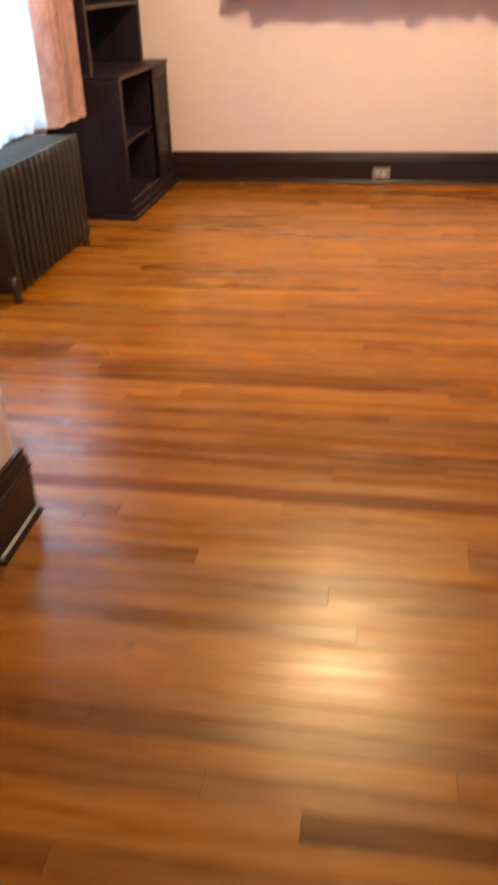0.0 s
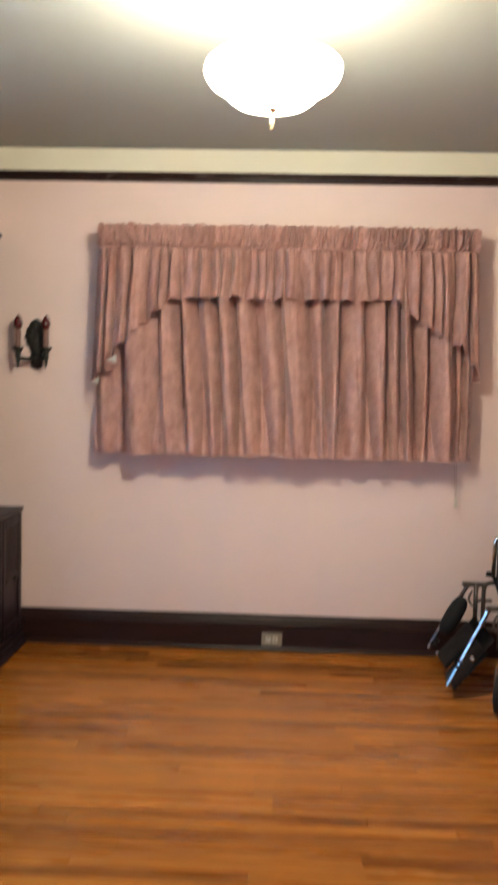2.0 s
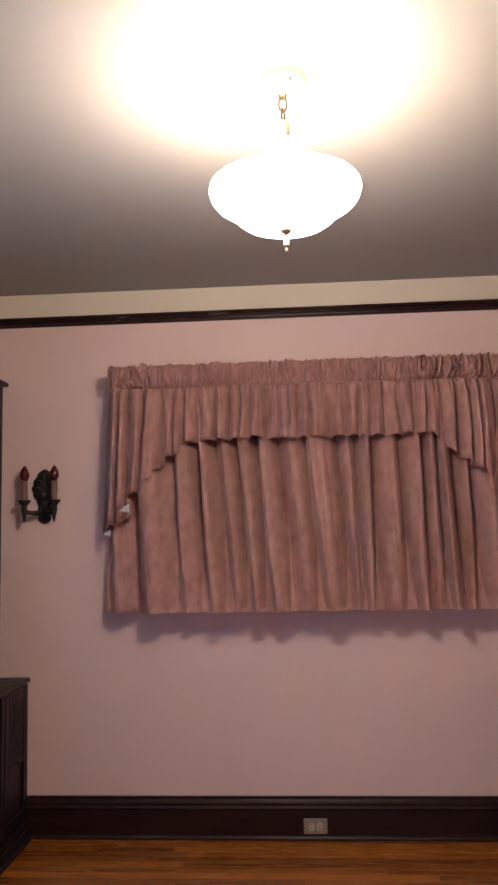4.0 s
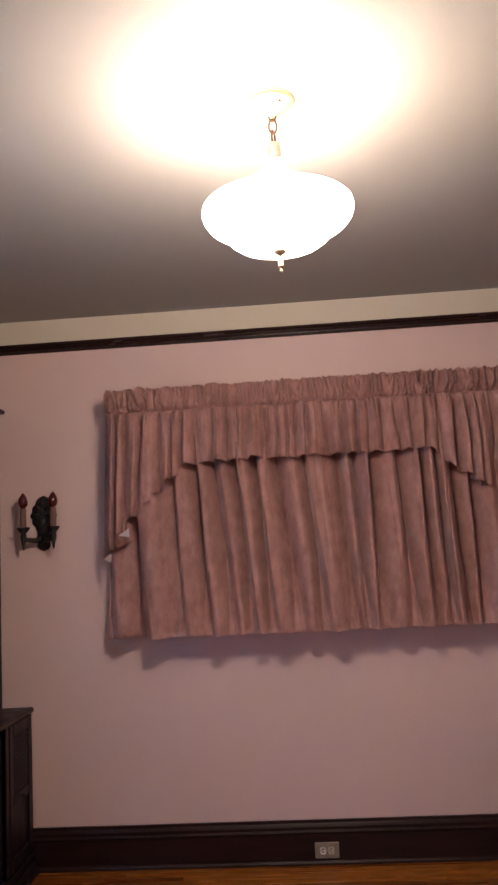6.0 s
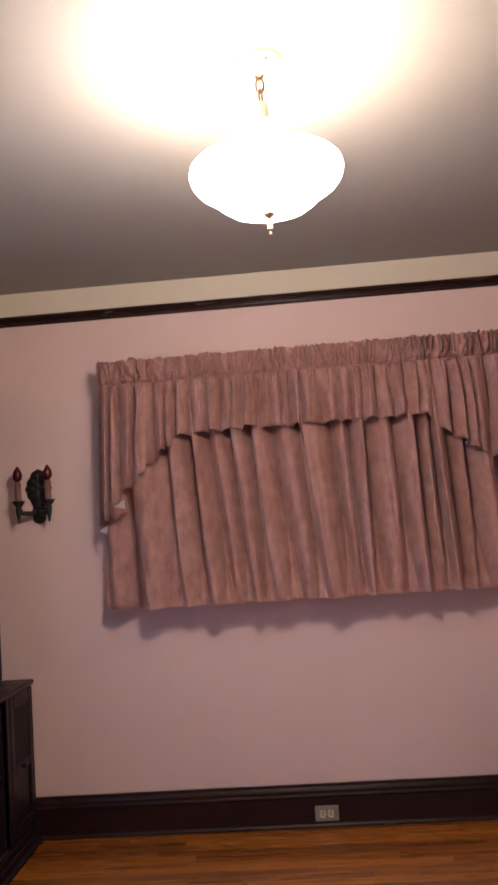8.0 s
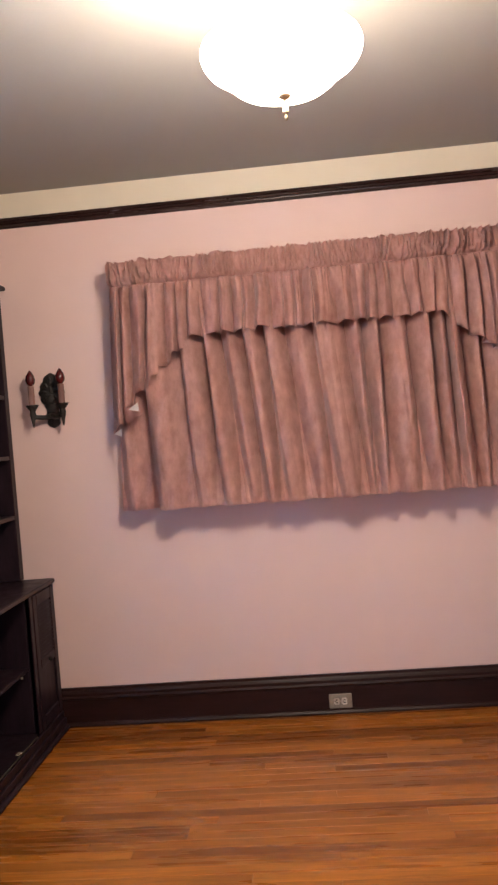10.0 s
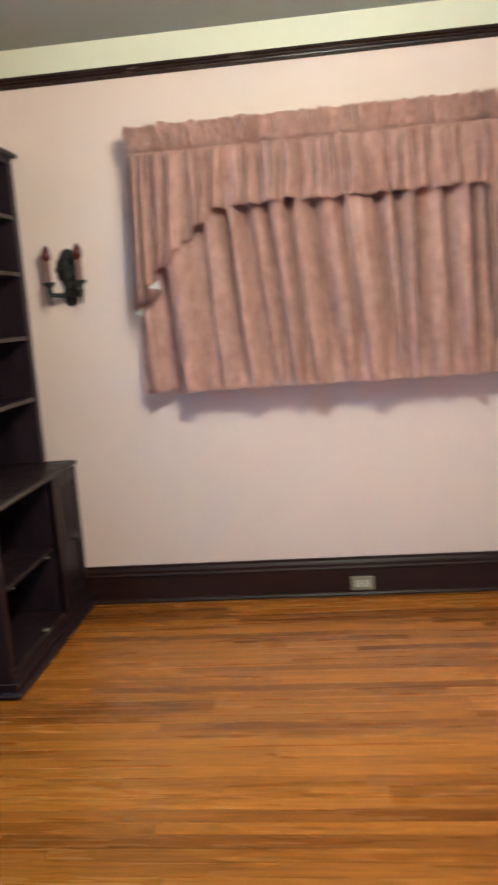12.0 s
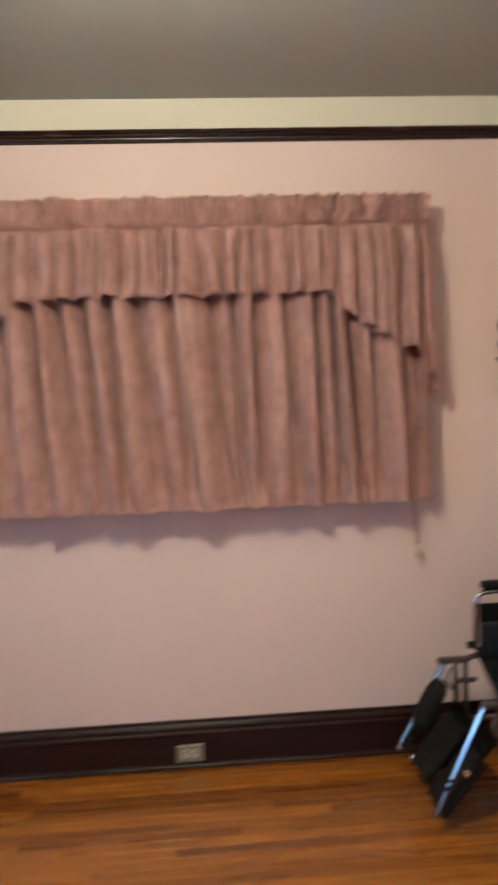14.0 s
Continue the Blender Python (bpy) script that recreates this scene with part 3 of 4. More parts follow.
part("curtain_rod", tube(arc([(XL, -2.93, 2.26), (-1.64, -2.93, 2.26), (-1.64, -1.17, 2.26), (XL, -1.17, 2.26)], 0.04), 0.008), WHITEWOOD, side, smooth=True)


# ---- built-in bookcase ----
def bookcase():
    th = thing("bookcase", "tall dark stained empty bookcase on a deeper open cabinet", "bookcase", (-1.64, -0.53, 0))
    y0, y1, x1, xu, zt = -1.05, -0.037, -1.427, -1.575, 2.262
    xp = -1.405
    xb = XL + 0.004
    p = lambda nm, b, m=CASEWOOD, par=th, bev=0.003, lab="": part(nm, box(*b, bev), m, par, lab)
    # lower cabinet
    body = p("cabinet_side", (xb, x1, y0, y0 + 0.022, 0.05, 0.748))
    p("cabinet_side", (xb, x1 - 0.02, y1 - 0.022, y1, 0.05, 0.748))
    p("cabinet_top", (xb, x1 + 0.0085, y0 - 0.002, y1 + 0.033, 0.749, 0.772), CASEWOOD, th, 0.003)
    p("cabinet_floor", (xb, x1 - 0.004, y0 + 0.024, y1 - 0.024, 0.07, 0.09))
    p("back_panel", (xb, xb + 0.012, y0 + 0.024, y1 - 0.024, 0.092, 0.747))
    inner = p("inner_shelf", (xb + 0.014, x1 - 0.035, y0 + 0.024, -0.345, 0.392, 0.410))
    p("divider", (xb + 0.014, x1 - 0.03, -0.342, -0.322, 0.092, 0.747))
    p("face_stile", (x1, x1 + 0.006, y0, y0 + 0.045, 0.10, 0.747))
    p("face_stile", (x1, x1 + 0.006, -0.372, -0.335, 0.10, 0.747))
    p("plinth", (xb, xp + 0.004, y0 - 0.004, y1 + 0.002, 0.0, 0.06))
    p("plinth_moulding", (xb + 0.28, xp + 0.022, y0 - 0.022, y1 - 0.0, 0.0, 0.028), CASEWOOD, th, 0.01)
    p("bottom_rail", (x1 + 0.004, x1 + 0.014, y0, y1 + 0.002, 0.0605, 0.095), CASEWOOD, th, 0.002)
    p("track", (x1 - 0.003, x1 + 0.002, y0 + 0.05, -0.39, 0.0945, 0.0985), BRASS, th, 0.0, "worn metal door track")
    for yy in (-0.86, -0.45):
        p("shelf_clip", (x1 - 0.034, x1 - 0.024, yy - 0.006, yy + 0.006, 0.388, 0.398), PLATE, inner, 0.003, "small pale shelf clip")
    p("floor_catch", (x1 - 0.03, x1 - 0.006, -0.60, -0.565, 0.091, 0.099), PLATE, th, 0.003, "pale door catch")
    # louvred door on the far end of the cabinet
    door = p("door", (x1 - 0.014, x1 - 0.002, -0.332, y1 + 0.004, 0.10, 0.745), CASEWOOD, th, 0.001, "dark louvred cabinet door")
    for b in ((-0.332, -0.285, 0.10, 0.745), (y1 - 0.045, y1 + 0.004, 0.10, 0.745), (-0.283, y1 - 0.047, 0.690, 0.745), (-0.283, y1 - 0.047, 0.385, 0.43), (-0.283, y1 - 0.047, 0.10, 0.16)):
        part("rail", box(x1 - 0.002, x1 + 0.009, *b, 0.003), CASEWOOD, door)
    for i in range(13):
        z = 0.438 + i * 0.0192
        bm = box(-0.010, 0.010, -0.283, y1 - 0.047, -0.002, 0.002)
        bmesh.ops.rotate(bm, verts=bm.verts, cent=(0, 0, 0), matrix=Matrix.Rotation(radians(48), 3, "Y"))
        bmesh.ops.translate(bm, verts=bm.verts, vec=(x1 + 0.002, 0, z + 0.008))
        part("louvre", bm, CASEWOOD, door)
    bm = bmesh.new()
    bmesh.ops.create_uvsphere(bm, u_segments=12, v_segments=8, radius=0.011, matrix=Matrix.Translation((x1 + 0.021, -0.185, 0.405)))
    part("knob", bm, CASTIRON, door, "small dull metal knob", smooth=True)
    # upper shelves
    p("upright", (xb, xu, y0, y0 + 0.022, 0.774, zt))
    p("upright", (xb, xu, y1 - 0.022, y1 + 0.03, 0.774, zt))
    p("upper_back", (xb, xb + 0.010, y0 + 0.024, y1 - 0.024, 0.774, zt))
    p("top_board", (xb, xu + 0.030, y0 - 0.018, y1 + 0.034, zt + 0.001, zt + 0.022), CASEWOOD, th, 0.004)
    p("top_fascia", (xu - 0.018, xu + 0.004, y0 + 0.023, y1 - 0.023, zt - 0.03, zt), CASEWOOD, th, 0.002)
    for z in (1.111, 1.415, 1.724, 1.991):
        s = p("shelf", (xb + 0.011, xu - 0.012, y0 + 0.023, y1 - 0.023, z - 0.020, z))
        p("shelf_edge", (xu - 0.0115, xu - 0.002, y0 + 0.023, y1 - 0.023, z - 0.020, z), CASEEDGE, s, 0.002, "worn lighter front edge")
    p("edge_strip", (xu + 0.001, xu + 0.005, y0, y0 + 0.022, 0.774, zt), CASEEDGE, th, 0.001)
    p("edge_strip", (x1 + 0.0095, x1 + 0.0115, y0, y1 + 0.03, 0.754, 0.767), CASEEDGE, th, 0.0005)
    return th


bookcase()


# ---- radiator ----
def radiator():
    ya, yb, xf, xk, zt = -2.475, -1.525, -1.50, -1.80, 0.562
    th = thing("radiator", "dark bronze cast iron column radiator under the window", "radiator", ((xf + xk) / 2, (ya + yb) / 2, 0))
    n = 15
    pitch = (yb - ya) / n
    # one cast section: a thin rounded slab with a rib at front and back
    bm = box(xk + 0.008, xf - 0.008, -0.009, 0.009, 0.045, zt - 0.004, 0.008, seg=2)
    for x in (xk + 0.018, xf - 0.018):
        rows = []
        for z, k in ((0.040, 0.6), (0.065, 1.0), (0.30, 0.92), (0.50, 1.0), (0.535, 0.85), (zt, 0.4)):
            rows.append([(x + 0.018 * k * math.cos(t * math.pi / 6), 0.0135 * k * math.sin(t * math.pi / 6), z) for t in range(12)])
        sweep(rows, bm=bm)
    sec = mesh("section", bm, IRON, True)
    for i in range(n):
        ob = new("section", sec)
        ob.parent = th
        ob.location = (-th.location.x, ya + pitch * (i + 0.5) - th.location.y, 0)
    for y in (ya + pitch * 0.5, yb - pitch * 0.5):
        for x, d in ((xf - 0.03, 1), (xk + 0.03, -1)):
            part("foot", tube([(x - 0.004 * d, y, 0.12), (x, y, 0.06), (x + 0.004 * d, y, 0.02), (x + 0.006 * d, y, 0.0)], [0.024, 0.020, 0.018, 0.022], 10), IRON, th, smooth=True)
    for z in (0.078, 0.53):
        part("tie_pipe", tube([((xf + xk) / 2, ya + 0.01, z), ((xf + xk) / 2, yb - 0.01, z)], 0.014, 10), IRON, th, smooth=True)
    part("valve", lathe([(0.012, 0.0), (0.012, 0.09), (0.020, 0.095), (0.020, 0.125), (0.010, 0.13), (0.022, 0.14), (0.022, 0.16), (0.0, 0.165)], (xf + xk) / 2, ya - 0.035, 14), IRON, th, smooth=True)
    return th


radiator()


# ---- ceiling lamp ----
def ceiling_lamp():
    cx, cy = LAMP
    th = thing("ceiling_lamp", "lit frosted glass bowl lamp hung by a short chain", "ceiling lamp", (cx, cy, ZC))
    prof = [(0.0000, 2.3129), (0.0361, 2.3140), (0.0824, 2.3202), (0.1164, 2.3315), (0.1371, 2.3459), (0.1453, 2.3593), (0.1458, 2.3665), (0.1535, 2.3696), (0.1752, 2.3779), (0.1948, 2.3913), (0.2071, 2.4077), (0.2118, 2.4242), (0.2092, 2.4376)]
    prof += [(r - 0.005 if r > 0.01 else 0.0, z + 0.005) for r, z in reversed(prof)]
    bm = lathe([(max(r, 0.0006), z) for r, z in prof], cx, cy, 56)
    bowl = part("glass_bowl", bm, BOWLGLASS, th, "glowing frosted glass bowl with a stepped base", smooth=True)
    bowl.visible_shadow = False
    part("canopy", lathe([(0.062, ZC), (0.066, ZC), (0.066, ZC - 0.008), (0.064, ZC - 0.013), (0.058, ZC - 0.016), (0.045, ZC - 0.026), (0.023, ZC - 0.040), (0.010, ZC - 0.048), (0.001, ZC - 0.049)], cx, cy, 36), CANOPY, th, "round cream enamel canopy", smooth=True)
    part("canopy_rim", tube([(cx + 0.0665 * math.cos(t), cy + 0.0665 * math.sin(t), ZC - 0.003) for t in [i * math.pi / 24 for i in range(49)]], 0.002, 6), BRASS, th, "thin brass rim", smooth=True)
    for a in (-60, 120):
        part("canopy_screw", lathe([(0.0045, ZC - 0.026), (0.0045, ZC - 0.011)], cx + 0.046 * math.cos(radians(a)), cy + 0.046 * math.sin(radians(a)), 10, True), CASTIRON, th)
    part("loop", tube([(cx + 0.010 * math.cos(t), cy, 2.7107 + 0.016 * math.sin(t)) for t in [i * math.pi / 8 for i in range(17)]], 0.0033, 8), CHAIN, th, smooth=True)
    for k, z in enumerate((2.6798, 2.6458)):
        pts = []
        for i in range(21):
            t = i * math.pi / 10
            u, w = 0.011 * math.cos(t), 0.022 * math.sin(t)
            pts.append((cx + (u if k == 0 else 0.4 * u), cy + (0.0 if k == 0 else u), z + w))
        part("chain_link", tube(pts, 0.0033, 8), CHAIN, th, smooth=True)
    part("socket_cup", lathe([(0.0062, 2.6314), (0.0165, 2.6272), (0.0185, 2.6180), (0.0185, 2.5819), (0.0103, 2.5798)], cx, cy, 24), BRASS, th, "aged brass socket cup", smooth=True)
    part("cluster_body", lathe([(0.0124, 2.5809), (0.0289, 2.5768), (0.0340, 2.5613), (0.0340, 2.5386), (0.0247, 2.5304), (0.0062, 2.5283)], cx, cy, 24), WHITEWOOD, th, "white socket cluster", smooth=True)
    # socket arms inside the bowl: lit bulb left, added bulb right to block light
    for sgn, m in ((-1, None), (1, WHITEWOOD)):
        part("socket_arm", tube([(cx + sgn * 0.015, cy, 2.5458), (cx + sgn * 0.05, cy, 2.5355), (cx + sgn * 0.062, cy, 2.5180)], 0.011, 10), WHITEWOOD, th, smooth=True)
        if m:
            part("blocker_bulb", lathe([(0.0124, 2.5221), (0.0165, 2.5077), (0.0289, 2.4840), (0.0319, 2.4634), (0.0247, 2.4397), (0.0082, 2.4294), (0.0010, 2.4284)], cx + sgn * 0.066, cy, 18), m, th, "white bulb shape added to block light to the right", smooth=True)
    part("stem", tube([(cx, cy, 2.5324), (cx, cy, 2.3068)], 0.005, 10), BRASS, th)
    part("finial", lathe([(0.0165, 2.3124), (0.0165, 2.3099), (0.0113, 2.3047), (0.0043, 2.3006), (0.0039, 2.2944), (0.0067, 2.2903), (0.0080, 2.2810), (0.0070, 2.2728), (0.0088, 2.2707), (0.0088, 2.2676), (0.0037, 2.2635), (0.0033, 2.2604), (0.0057, 2.2563), (0.0046, 2.2511), (0.0008, 2.2480)], cx, cy, 18), FINIAL, th, "turned brass finial", smooth=True)
    return th


ceiling_lamp()


# ---- wall sconces ----
def sconce(cx, zt):
    """Two-candle cast wall sconce; zt is the height of the flame tips."""
    th = thing("wall_sconce", "dark cast metal wall sconce with two red flame bulbs, unlit", "wall lamp", (cx, -0.02, zt - 0.2), "wall sconces")
    # leaf-shaped back plate
    out = []
    for i in range(41):
        z = 0.130 - 0.280 * i / 40
        w = 0.060 * (1 - (abs(z - 0.030) / 0.103) ** 1.6) ** 0.75 if z > -0.048 else 0.022 * math.sin(math.pi * min(1.0, (z + 0.151) / 0.12)) ** 0.7 + 0.010
        out.append((max(0.0, w) + (0.0085 * abs(math.sin(i * 0.55)) if 0 < i < 40 else 0.0), z))
    out[0], out[-1] = (0.0, 0.132), (0.0, -0.152)
    ring = out + [(-x, z) for x, z in reversed(out[1:-1])]
    zc = zt - 0.145
    rows = [[(cx + x * s, -d, zc + z * (0.5 + 0.5 * s)) for x, z in ring] for d, s in ((0.0005, 1.0), (0.008, 1.0), (0.016, 0.84), (0.022, 0.55), (0.026, 0.25))]
    part("back_plate", sweep(rows), CASTIRON, th, "leaf shaped cast back plate", smooth=True)
    bm = bmesh.new()
    bmesh.ops.create_uvsphere(bm, u_segments=14, v_segments=9, radius=0.022, matrix=Matrix.Translation((cx, -0.024, zc - 0.005)) @ Matrix.Diagonal((1, 0.6, 1.25, 1)))
    for dx, dz, r in ((0.0, 0.088, 0.014), (-0.020, 0.066, 0.012), (0.020, 0.066, 0.012), (-0.030, 0.034, 0.013), (0.030, 0.034, 0.013), (-0.022, 0.000, 0.012), (0.022, 0.000, 0.012), (0.0, 0.046, 0.016), (0.0, -0.112, 0.012)):
        lf = bmesh.new()
        bmesh.ops.create_uvsphere(lf, u_segments=10, v_segments=7, radius=r, matrix=Matrix.Translation((cx + dx, -0.021, zc + dz)) @ Matrix.Rotation(math.atan2(dx, dz - 0.03), 4, "Y") @ Matrix.Diagonal((0.7, 0.6, 1.35, 1)))
        part("cast_leaf", lf, CASTIRON, th, smooth=True)
    part("boss", bm, CASTIRON, th, smooth=True)
    za = zt - 0.228
    for s in (-1, 1):
        x = cx + s * 0.077
        part("arm", tube([(cx, -0.022, za - 0.006), (cx + s * 0.03, -0.052, za - 0.014), (cx + s * 0.062, -0.080, za - 0.010), (x, -0.090, za)], [0.015, 0.013, 0.012, 0.011], 10), CASTIRON, th, smooth=True)
        part("cup", lathe([(0.002, zt - 0.290), (0.006, zt - 0.276), (0.008, zt - 0.262), (0.013, zt - 0.240), (0.016, zt - 0.222), (0.013, zt - 0.206), (0.024, zt - 0.192), (0.032, zt - 0.180), (0.033, zt - 0.176), (0.020, zt - 0.180), (0.014, zt - 0.184)], x, -0.09, 18), CASTIRON, th, "flared candle cup with a pointed drop", smooth=True)
        part("candle_sleeve", lathe([(0.0155, zt - 0.186), (0.0155, zt - 0.080), (0.002, zt - 0.078)], x, -0.09, 18), CANDLE, th, "tan candle sleeve", smooth=True)
        part("flame_bulb", lathe([(0.010, zt - 0.079), (0.021, zt - 0.066), (0.0245, zt - 0.048), (0.020, zt - 0.028), (0.009, zt - 0.009), (0.001, zt)], x, -0.09, 20), REDGLASS, th, "dark red flame shaped bulb", smooth=True)
    return th


sconce(-1.348, 1.838)
sconce(1.440, 1.840)


# ---- wall outlet ----
def outlet():
    th = thing("wall_outlet", "grey duplex power outlet set sideways in the baseboard", "outlet", (0, -0.021, 0.063))
    bm = box(-0.0575, 0.0575, -0.0285, -0.0195, 0.026, 0.100, 0.004)
    part("cover_plate", bm, PLATE, th, "stone grey cover plate")
    for s in (-1, 1):
        rec = part("receptacle", box(s * 0.0195 - 0.0145, s * 0.0195 + 0.0145, -0.0305, -0.0275, 0.047, 0.080, 0.006), SOCKET, th, "ivory socket face")
        for dz in (-0.007, 0.007):
            part("slot", box(s * 0.0195 - 0.004, s * 0.0195 + 0.005, -0.0312, -0.0300, 0.0635 + dz - 0.0022, 0.0635 + dz + 0.0022), SLOT, rec)
        part("earth_hole", box(s * 0.0195 - 0.010, s * 0.0195 - 0.006, -0.0312, -0.0300, 0.0610, 0.0660), SLOT, rec)
    part("screw", box(-0.003, 0.003, -0.0300, -0.0280, 0.0605, 0.0665, 0.0015), BRASS, th)


outlet()


# ---- wheelchair ----
def wheelchair():
    th = thing("wheelchair", "dark folding wheelchair with chrome legrests beside the wall", "wheelchair", (1.35, -0.50, 0))
    near, far = -0.735, -0.255
    for y, sgn in ((near, -1), (far, 1)):
        # side frame
        part("side_frame", tube(arc([(1.105, y, 0.20), (1.105, y, 0.475), (1.56, y, 0.475)], 0.04), 0.0115), FRAMEMETAL, th, smooth=True)
        part("lower_tube", tube([(1.105, y, 0.225), (1.58, y, 0.225)], 0.011), FRAMEMETAL, th, smooth=True)
        part("back_post", tube(arc([(1.58, y, 0.18), (1.58, y, 0.88), (1.72, y, 0.91)], 0.05), 0.0115), FRAMEMETAL, th, smooth=True)
        part("push_grip", tube([(1.635, y, 0.8935), (1.73, y, 0.912)], 0.016, 10), RUBBER, th, "black push grip", smooth=True)
        # armrest
        arm = part("armrest", tube(arc([(1.150, y, 0.50), (1.155, y, 0.728), (1.57, y, 0.735)], 0.05, 8), 0.0115), CHROME, th, "chrome armrest tube", smooth=True)
        part("arm_pad", box(1.178, 1.50, y - 0.026, y + 0.026, 0.738, 0.772, 0.014, seg=3), VINYL, arm, "black padded arm", smooth=True)
        part("skirt_guard", box(1.168, 1.55, y - 0.003, y + 0.003, 0.500, 0.684, 0.002), VINYL, th, "black side panel")
        part("clamp_knob", lathe([(0.013, 0.512), (0.015, 0.516), (0.015, 0.532), (0.012, 0.536)], 1.124, y - 0.012, 12, True), RUBBER, th, smooth=True)
        # legrest hanger: pivot post, clamp, sloping tube
        part("hanger_post", tube([(1.062, y - 0.01 * sgn, 0.27), (1.062, y - 0.01 * sgn, 0.470)], 0.012), FRAMEMETAL, th, smooth=True)
        part("hanger_bracket", box(0.992, 1.110, y - 0.016, y + 0.016, 0.452, 0.476, 0.006), FRAMEMETAL, th)
        part("hanger_bracket", box(1.055, 1.150, y - 0.012, y + 0.012, 0.372, 0.388, 0.004), FRAMEMETAL, th)
        part("release_lever", tube(arc([(1.045, y, 0.43), (1.020, y - 0.02, 0.395), (1.035, y - 0.03, 0.36), (1.07, y - 0.02, 0.35)], 0.02), 0.006, 8), FRAMEMETAL, th, smooth=True)
        yt = y + (0.035 if sgn < 0 else 0.0)
        top, low = Vector((1.024, yt, 0.465)), Vector((0.836, yt, 0.080 if sgn < 0 else 0.140))
        along, face = (low - top).normalized(), Vector((-0.60, -0.71, 0.37))
        across = along.cross(face).normalized()
        face = across.cross(along).normalized()
        ring = [(-0.009, 0.004), (-0.006, 0.007), (0.006, 0.007), (0.009, 0.004), (0.009, -0.006), (-0.009, -0.006)]
        leg = part("legrest_tube", sweep([[p + across * a + face * (b if face.y < 0 else -b) for a, b in ring] for p in (top, low)]), STEEL, th, "bright chrome flat-sided legrest tube")
        for t in (0.60, 0.66):
            p = Vector((1.024, yt, 0.465)).lerp(Vector((0.836, yt, 0.080)), t + (0.1 if sgn < 0 else 0.2))
            part("adjust_ring", tube([p - Vector((0.003, 0, 0.006)), p + Vector((0.003, 0, 0.006))], 0.0122, 10), RUBBER, leg)
        # caster
        yc = y - 0.10 if sgn < 0 else y + 0.06
        part("caster_stem", tube([(1.105, y, 0.23), (1.065, yc, 0.222), (1.060, yc, 0.205)], 0.012), FRAMEMETAL, th, smooth=True)
        ct = radians(62 if sgn < 0 else 20)
        for dy in (-0.026, 0.026):
            part("caster_fork", tube([(1.050 - dy * math.sin(ct), yc + dy * math.cos(ct), z) for z in (0.092, 0.212)], 0.007, 8), FRAMEMETAL, th, smooth=True)
        thing_wheel(th, "caster_wheel", (1.050, yc, 0.100), 0.100, 0.019, 0.055, 5, 62 if sgn < 0 else 20)
        # drive wheel
        wy = y + sgn * 0.065
        thing_wheel(th, "drive_wheel", (1.60, wy, 0.305), 0.303, 0.016, 0.26, 18)
        part("hand_rim", tube([(1.60 + 0.262 * math.cos(a), wy + sgn * 0.040, 0.305 + 0.262 * math.sin(a)) for a in [i * math.pi / 20 for i in range(41)]], 0.008, 8), CHROME, th, smooth=True)
    # cross braces
    for z0, z1 in ((0.235, 0.455), (0.455, 0.235)):
        part("cross_brace", tube([(1.34, near, z0), (1.34, far, z1)], 0.011), FRAMEMETAL, th, smooth=True)
    # sagging seat sling and back sling
    def sling(f, nu=24, nv=10):
        return ribbon([[f(i / nu, j / nv) for i in range(nu + 1)] for j in range(nv + 1)], 0.006)
    part("seat", sling(lambda u, v: (1.150 + 0.40 * v + 0.012 * math.sin(math.pi * u), near - 0.014 + (far - near + 0.028) * u, 0.506 - 0.105 * math.sin(math.pi * u) ** 0.8)), NAVY, th, "navy vinyl sling seat, sagging", smooth=True)
    part("seat_front_flap", sling(lambda u, v: (1.150 + 0.02 * v + 0.012 * math.sin(math.pi * u), near - 0.014 + (far - near + 0.028) * u, 0.504 - 0.105 * math.sin(math.pi * u) ** 0.8 - 0.05 * v)), NAVY, th, smooth=True)
    part("backrest", sling(lambda u, v: (1.572 + 0.05 * math.sin(math.pi * u), near + (far - near) * u, 0.50 + 0.37 * v)), NAVY, th, "navy vinyl sling backrest", smooth=True)
    part("seat_cushion_side", box(1.168, 1.54, far - 0.034, far - 0.006, 0.462, 0.612, 0.010, seg=2), NAVY, th, smooth=True)
    # calf pad on the far legrest and folded foot plates
    a, b = Vector((0.996, far - 0.036, 0.405)), Vector((0.898, far - 0.036, 0.215))
    part("calf_pad", tube([a.lerp(b, t) + Vector((-0.006, -0.016, 0.0)) for t in (0, 0.06, 0.2, 0.5, 0.8, 0.94, 1.0)], [0.014, 0.030, 0.040, 0.044, 0.042, 0.032, 0.014], 14), FOAM, th, "dark padded calf rest", smooth=True)
    for y0, y1, dz in ((far - 0.235, far - 0.03, 0.0), (near + 0.045, near + 0.235, -0.03)):
        pl = bmesh.new()
        box(-0.118, 0.118, y0, y1, -0.009, 0.009, 0.006, bm=pl, seg=2)
        bmesh.ops.rotate(pl, verts=pl.verts, cent=(0, 0, 0), matrix=Matrix.Rotation(radians(-50), 3, "Y"))
        bmesh.ops.translate(pl, verts=pl.verts, vec=(0.945, 0, 0.180 + dz))
        part("foot_plate", pl, VINYL, th, "dark folding foot plate")
    part("heel_strap", sling(lambda u, v: (0.955 + 0.10 * v + 0.03 * math.sin(math.pi * u), near + 0.05 + (far - near - 0.07) * u, 0.30 - 0.11 * (1 - v) - 0.03 * math.sin(math.pi * u))), VINYL, th, smooth=True)
    for y, z, x in ((far, 0.128, 0.830), (far - 0.03, 0.100, 0.870), (near + 0.06, 0.205, 0.955)):
        part("bolt", tube([(x, y - 0.016, z), (x, y + 0.016, z)], 0.010, 10), CHROME, th, smooth=True)
    return th


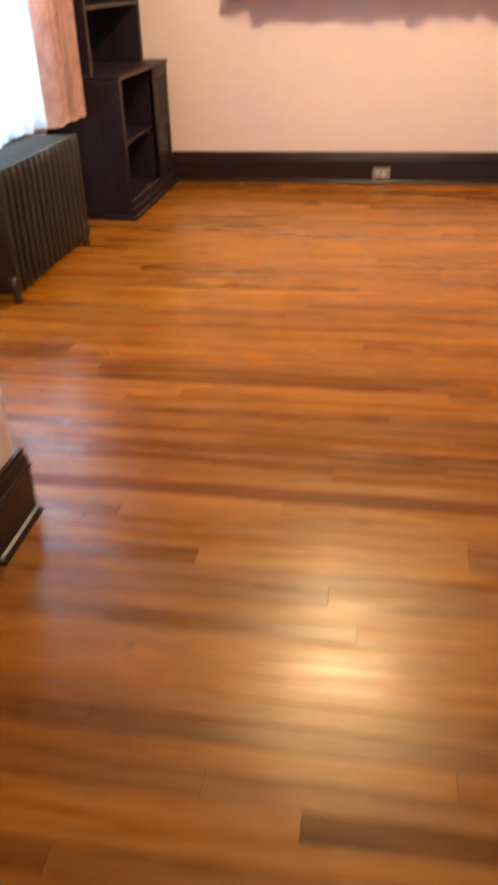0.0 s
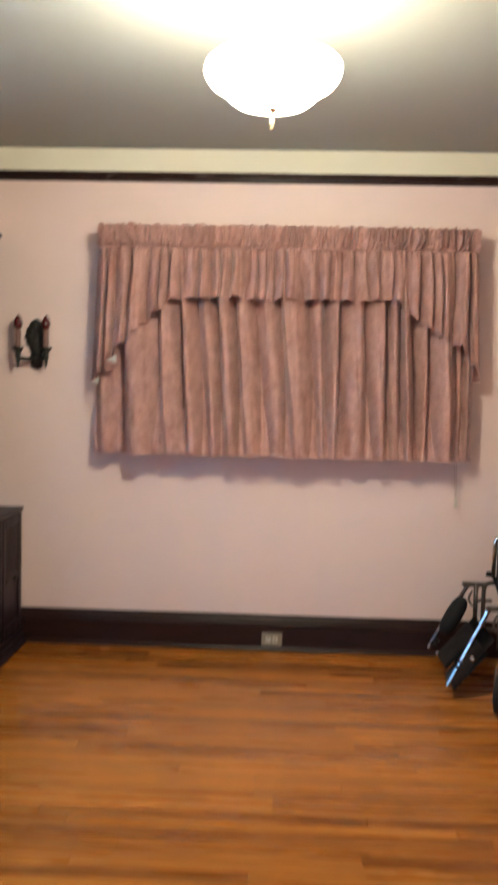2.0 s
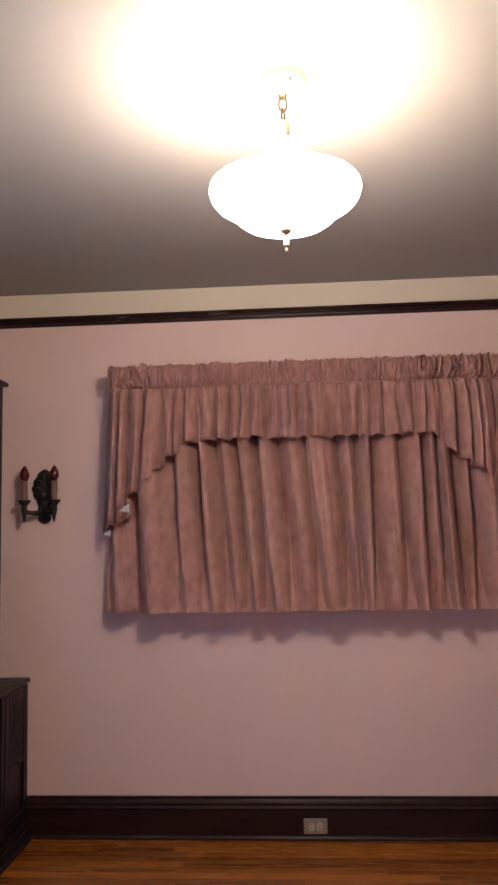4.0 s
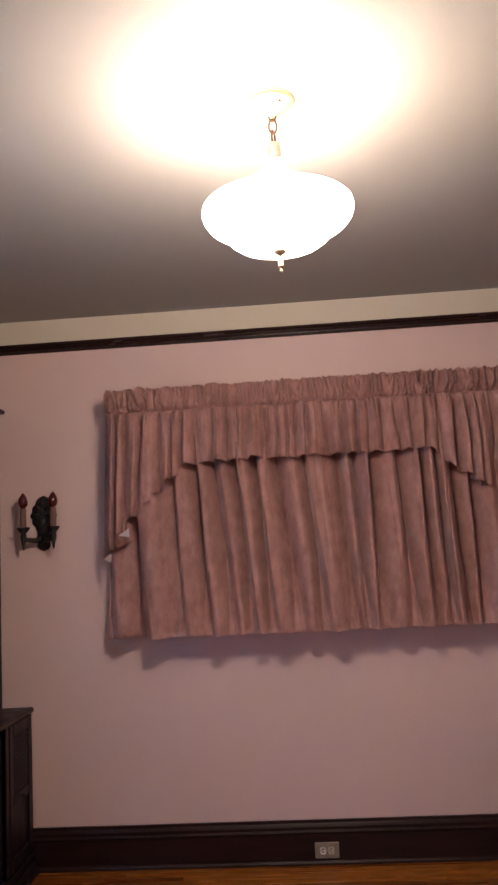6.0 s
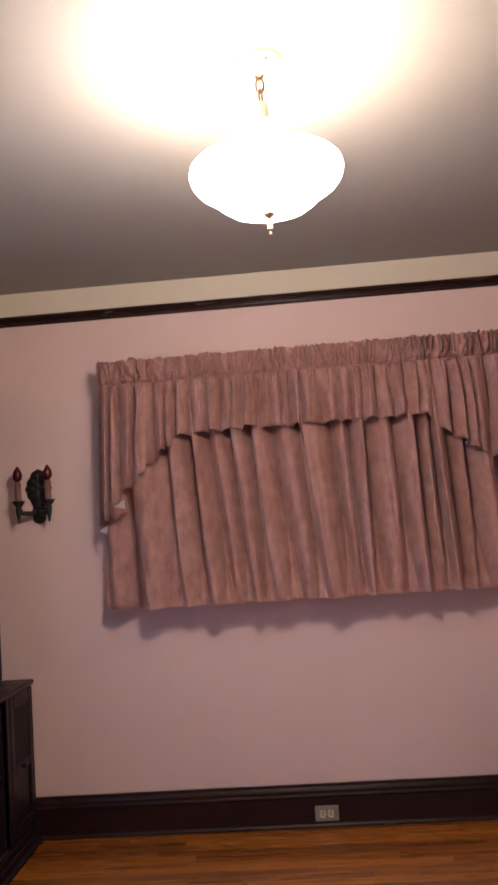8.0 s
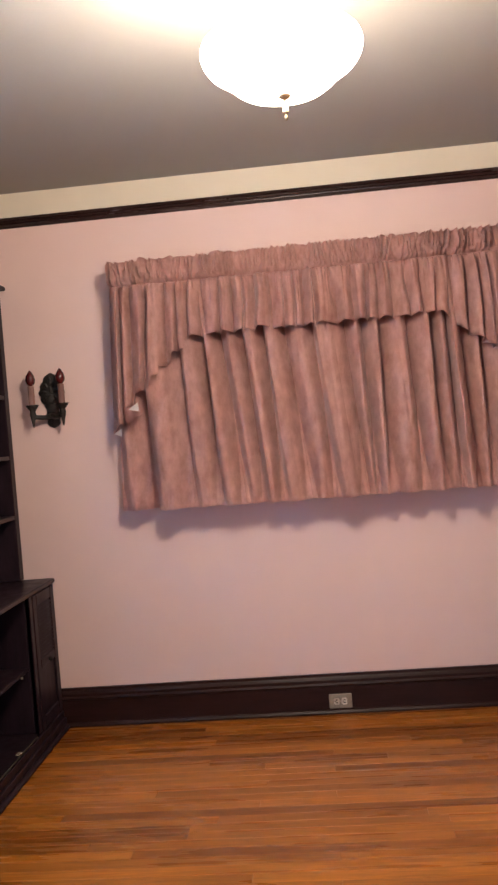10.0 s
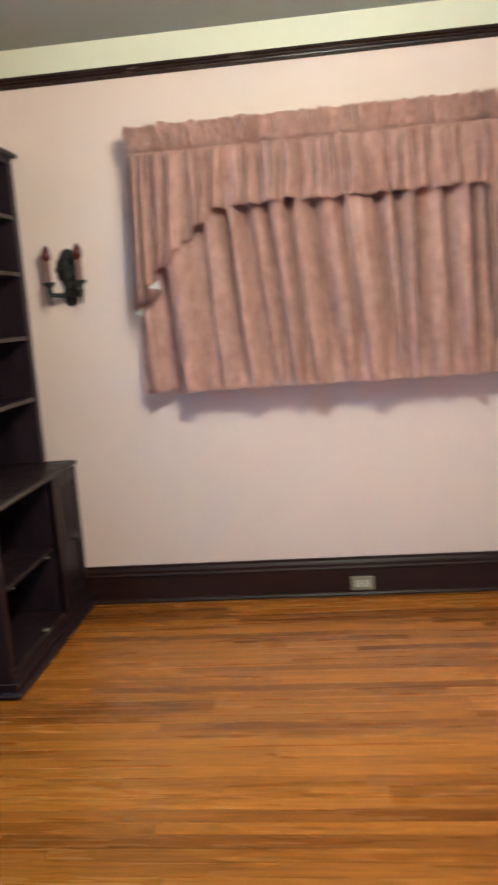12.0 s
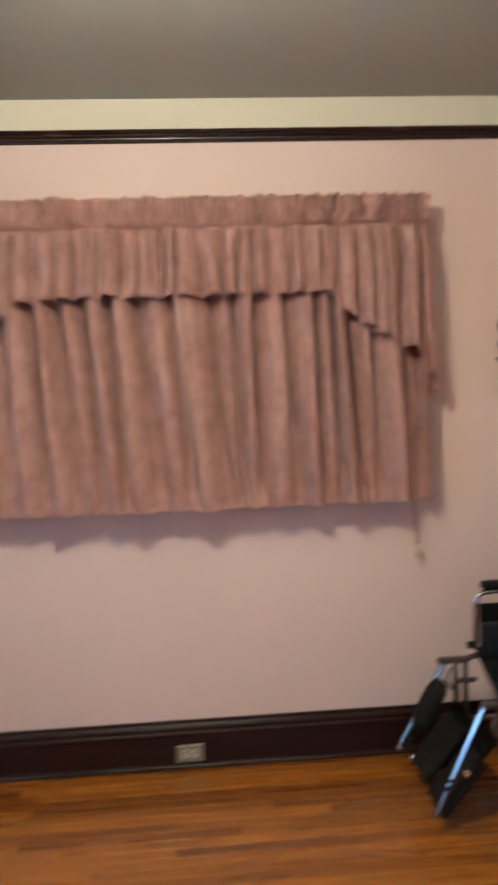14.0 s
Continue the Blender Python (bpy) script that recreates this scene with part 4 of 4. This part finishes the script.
def thing_wheel(parent, name, c, r, tyre, rim, spokes, turn=0.0):
    """Wheel with tyre, rim and spokes, as a part with sub-parts."""
    c = Vector(c)
    e = Vector((math.cos(radians(turn)), math.sin(radians(turn)), 0))
    axle = Vector((-e.y, e.x, 0)) * 0.018
    ringpts = lambda rr: [c + e * (rr * math.cos(a)) + Vector((0, 0, rr * math.sin(a))) for a in [i * math.pi / 18 for i in range(37)]]
    w = part(name, tube([c - axle, c + axle], 0.016, 12), FRAMEMETAL, parent, smooth=True)
    part("tyre", tube(ringpts(r - tyre), tyre, 10), RUBBER, w, "grey black tyre", smooth=True)
    part("rim", tube(ringpts(r - 2 * tyre), 0.008, 8), CHROME if spokes > 9 else RUBBER, w, smooth=True)
    for i in range(spokes):
        a = 2 * math.pi * i / spokes
        d = e * math.cos(a) + Vector((0, 0, math.sin(a)))
        part("spoke", tube([c + d * 0.012, c + d * (r - 2 * tyre)], 0.0016 if spokes > 9 else 0.008, 6), CHROME if spokes > 9 else RUBBER, w)
    return w


wheelchair()

# ---- strip floor ----
BW, BT = 0.0572, 0.018
rng = random.Random(5)
floor = structure("floor", box(HX0 - WT, HX1 + WT, HY - WT, WT, -0.06, -0.0185), UNDER, "varnished orange brown strip wood floor")


def board_mesh(length, material=FLOORWOOD):
    x, y, c = length / 2 - 0.0003, BW / 2 - 0.0003, 0.0005
    top = [(-x + c, -y + c, 0), (x - c, -y + c, 0), (x - c, y - c, 0), (-x + c, y - c, 0)]
    edge = [(-x, -y, -c), (x, -y, -c), (x, y, -c), (-x, y, -c)]
    low = [(p[0], p[1], -BT) for p in edge]
    faces = [(0, 1, 2, 3)] + [(i + 4, (i + 1) % 4 + 4, (i + 1) % 4, i) for i in range(4)] + [(i + 8, (i + 1) % 4 + 8, (i + 1) % 4 + 4, i + 4) for i in range(4)]
    me = bpy.data.meshes.new("board")
    me.from_pydata(top + edge + low, [], faces)
    me.materials.append(material)
    return me


LENGTHS = (0.45, 0.62, 0.78, 0.95, 1.12, 1.30, 1.55, 1.85, 2.2)
BOARDS = {l: board_mesh(l) for l in LENGTHS}
rest_v, rest_f, count = [], [], 0
y = -0.005 - BW / 2
while y > HY:
    hall = y < YF - WT
    x0, x1 = (HX0, HX1) if hall else (XL, XR)
    x, x1 = x0 - 0.02, x1 + 0.02
    while x < x1 - 0.01:
        l = rng.choice(LENGTHS[2:] if rng.random() < 0.8 and x > x0 else LENGTHS)
        if x + l > x1 - 0.2:
            l = round(x1 - x, 4)
            BOARDS.setdefault(l, board_mesh(l))
        cx = x + l / 2
        inside = x < 1.6 and x + l > -1.7 and -4.95 < y < -0.02
        if inside and count < 300:
            ob = new("board", board_mesh(l, FLOORDARK) if abs(y + 3.83) < BW / 2 else BOARDS[l])
            ob.parent = floor
            ob.location = (cx, y, 0)
            ob.rotation_euler = (rng.uniform(-0.004, 0.004), rng.uniform(-0.0003, 0.0003), 0)
            count += 1
        else:
            k = len(rest_v)
            me = BOARDS[l]
            rest_v += [(v.co.x + cx, v.co.y + y, v.co.z) for v in me.vertices]
            rest_f += [tuple(i + k for i in p.vertices) for p in me.polygons]
        x += l
    y -= BW
me = bpy.data.meshes.new("outer_boards")
me.from_pydata(rest_v, [], rest_f)
me.materials.append(FLOORWOOD)
ob = tagged(new("outer_boards", me), kind="stuff")
ob.parent = floor
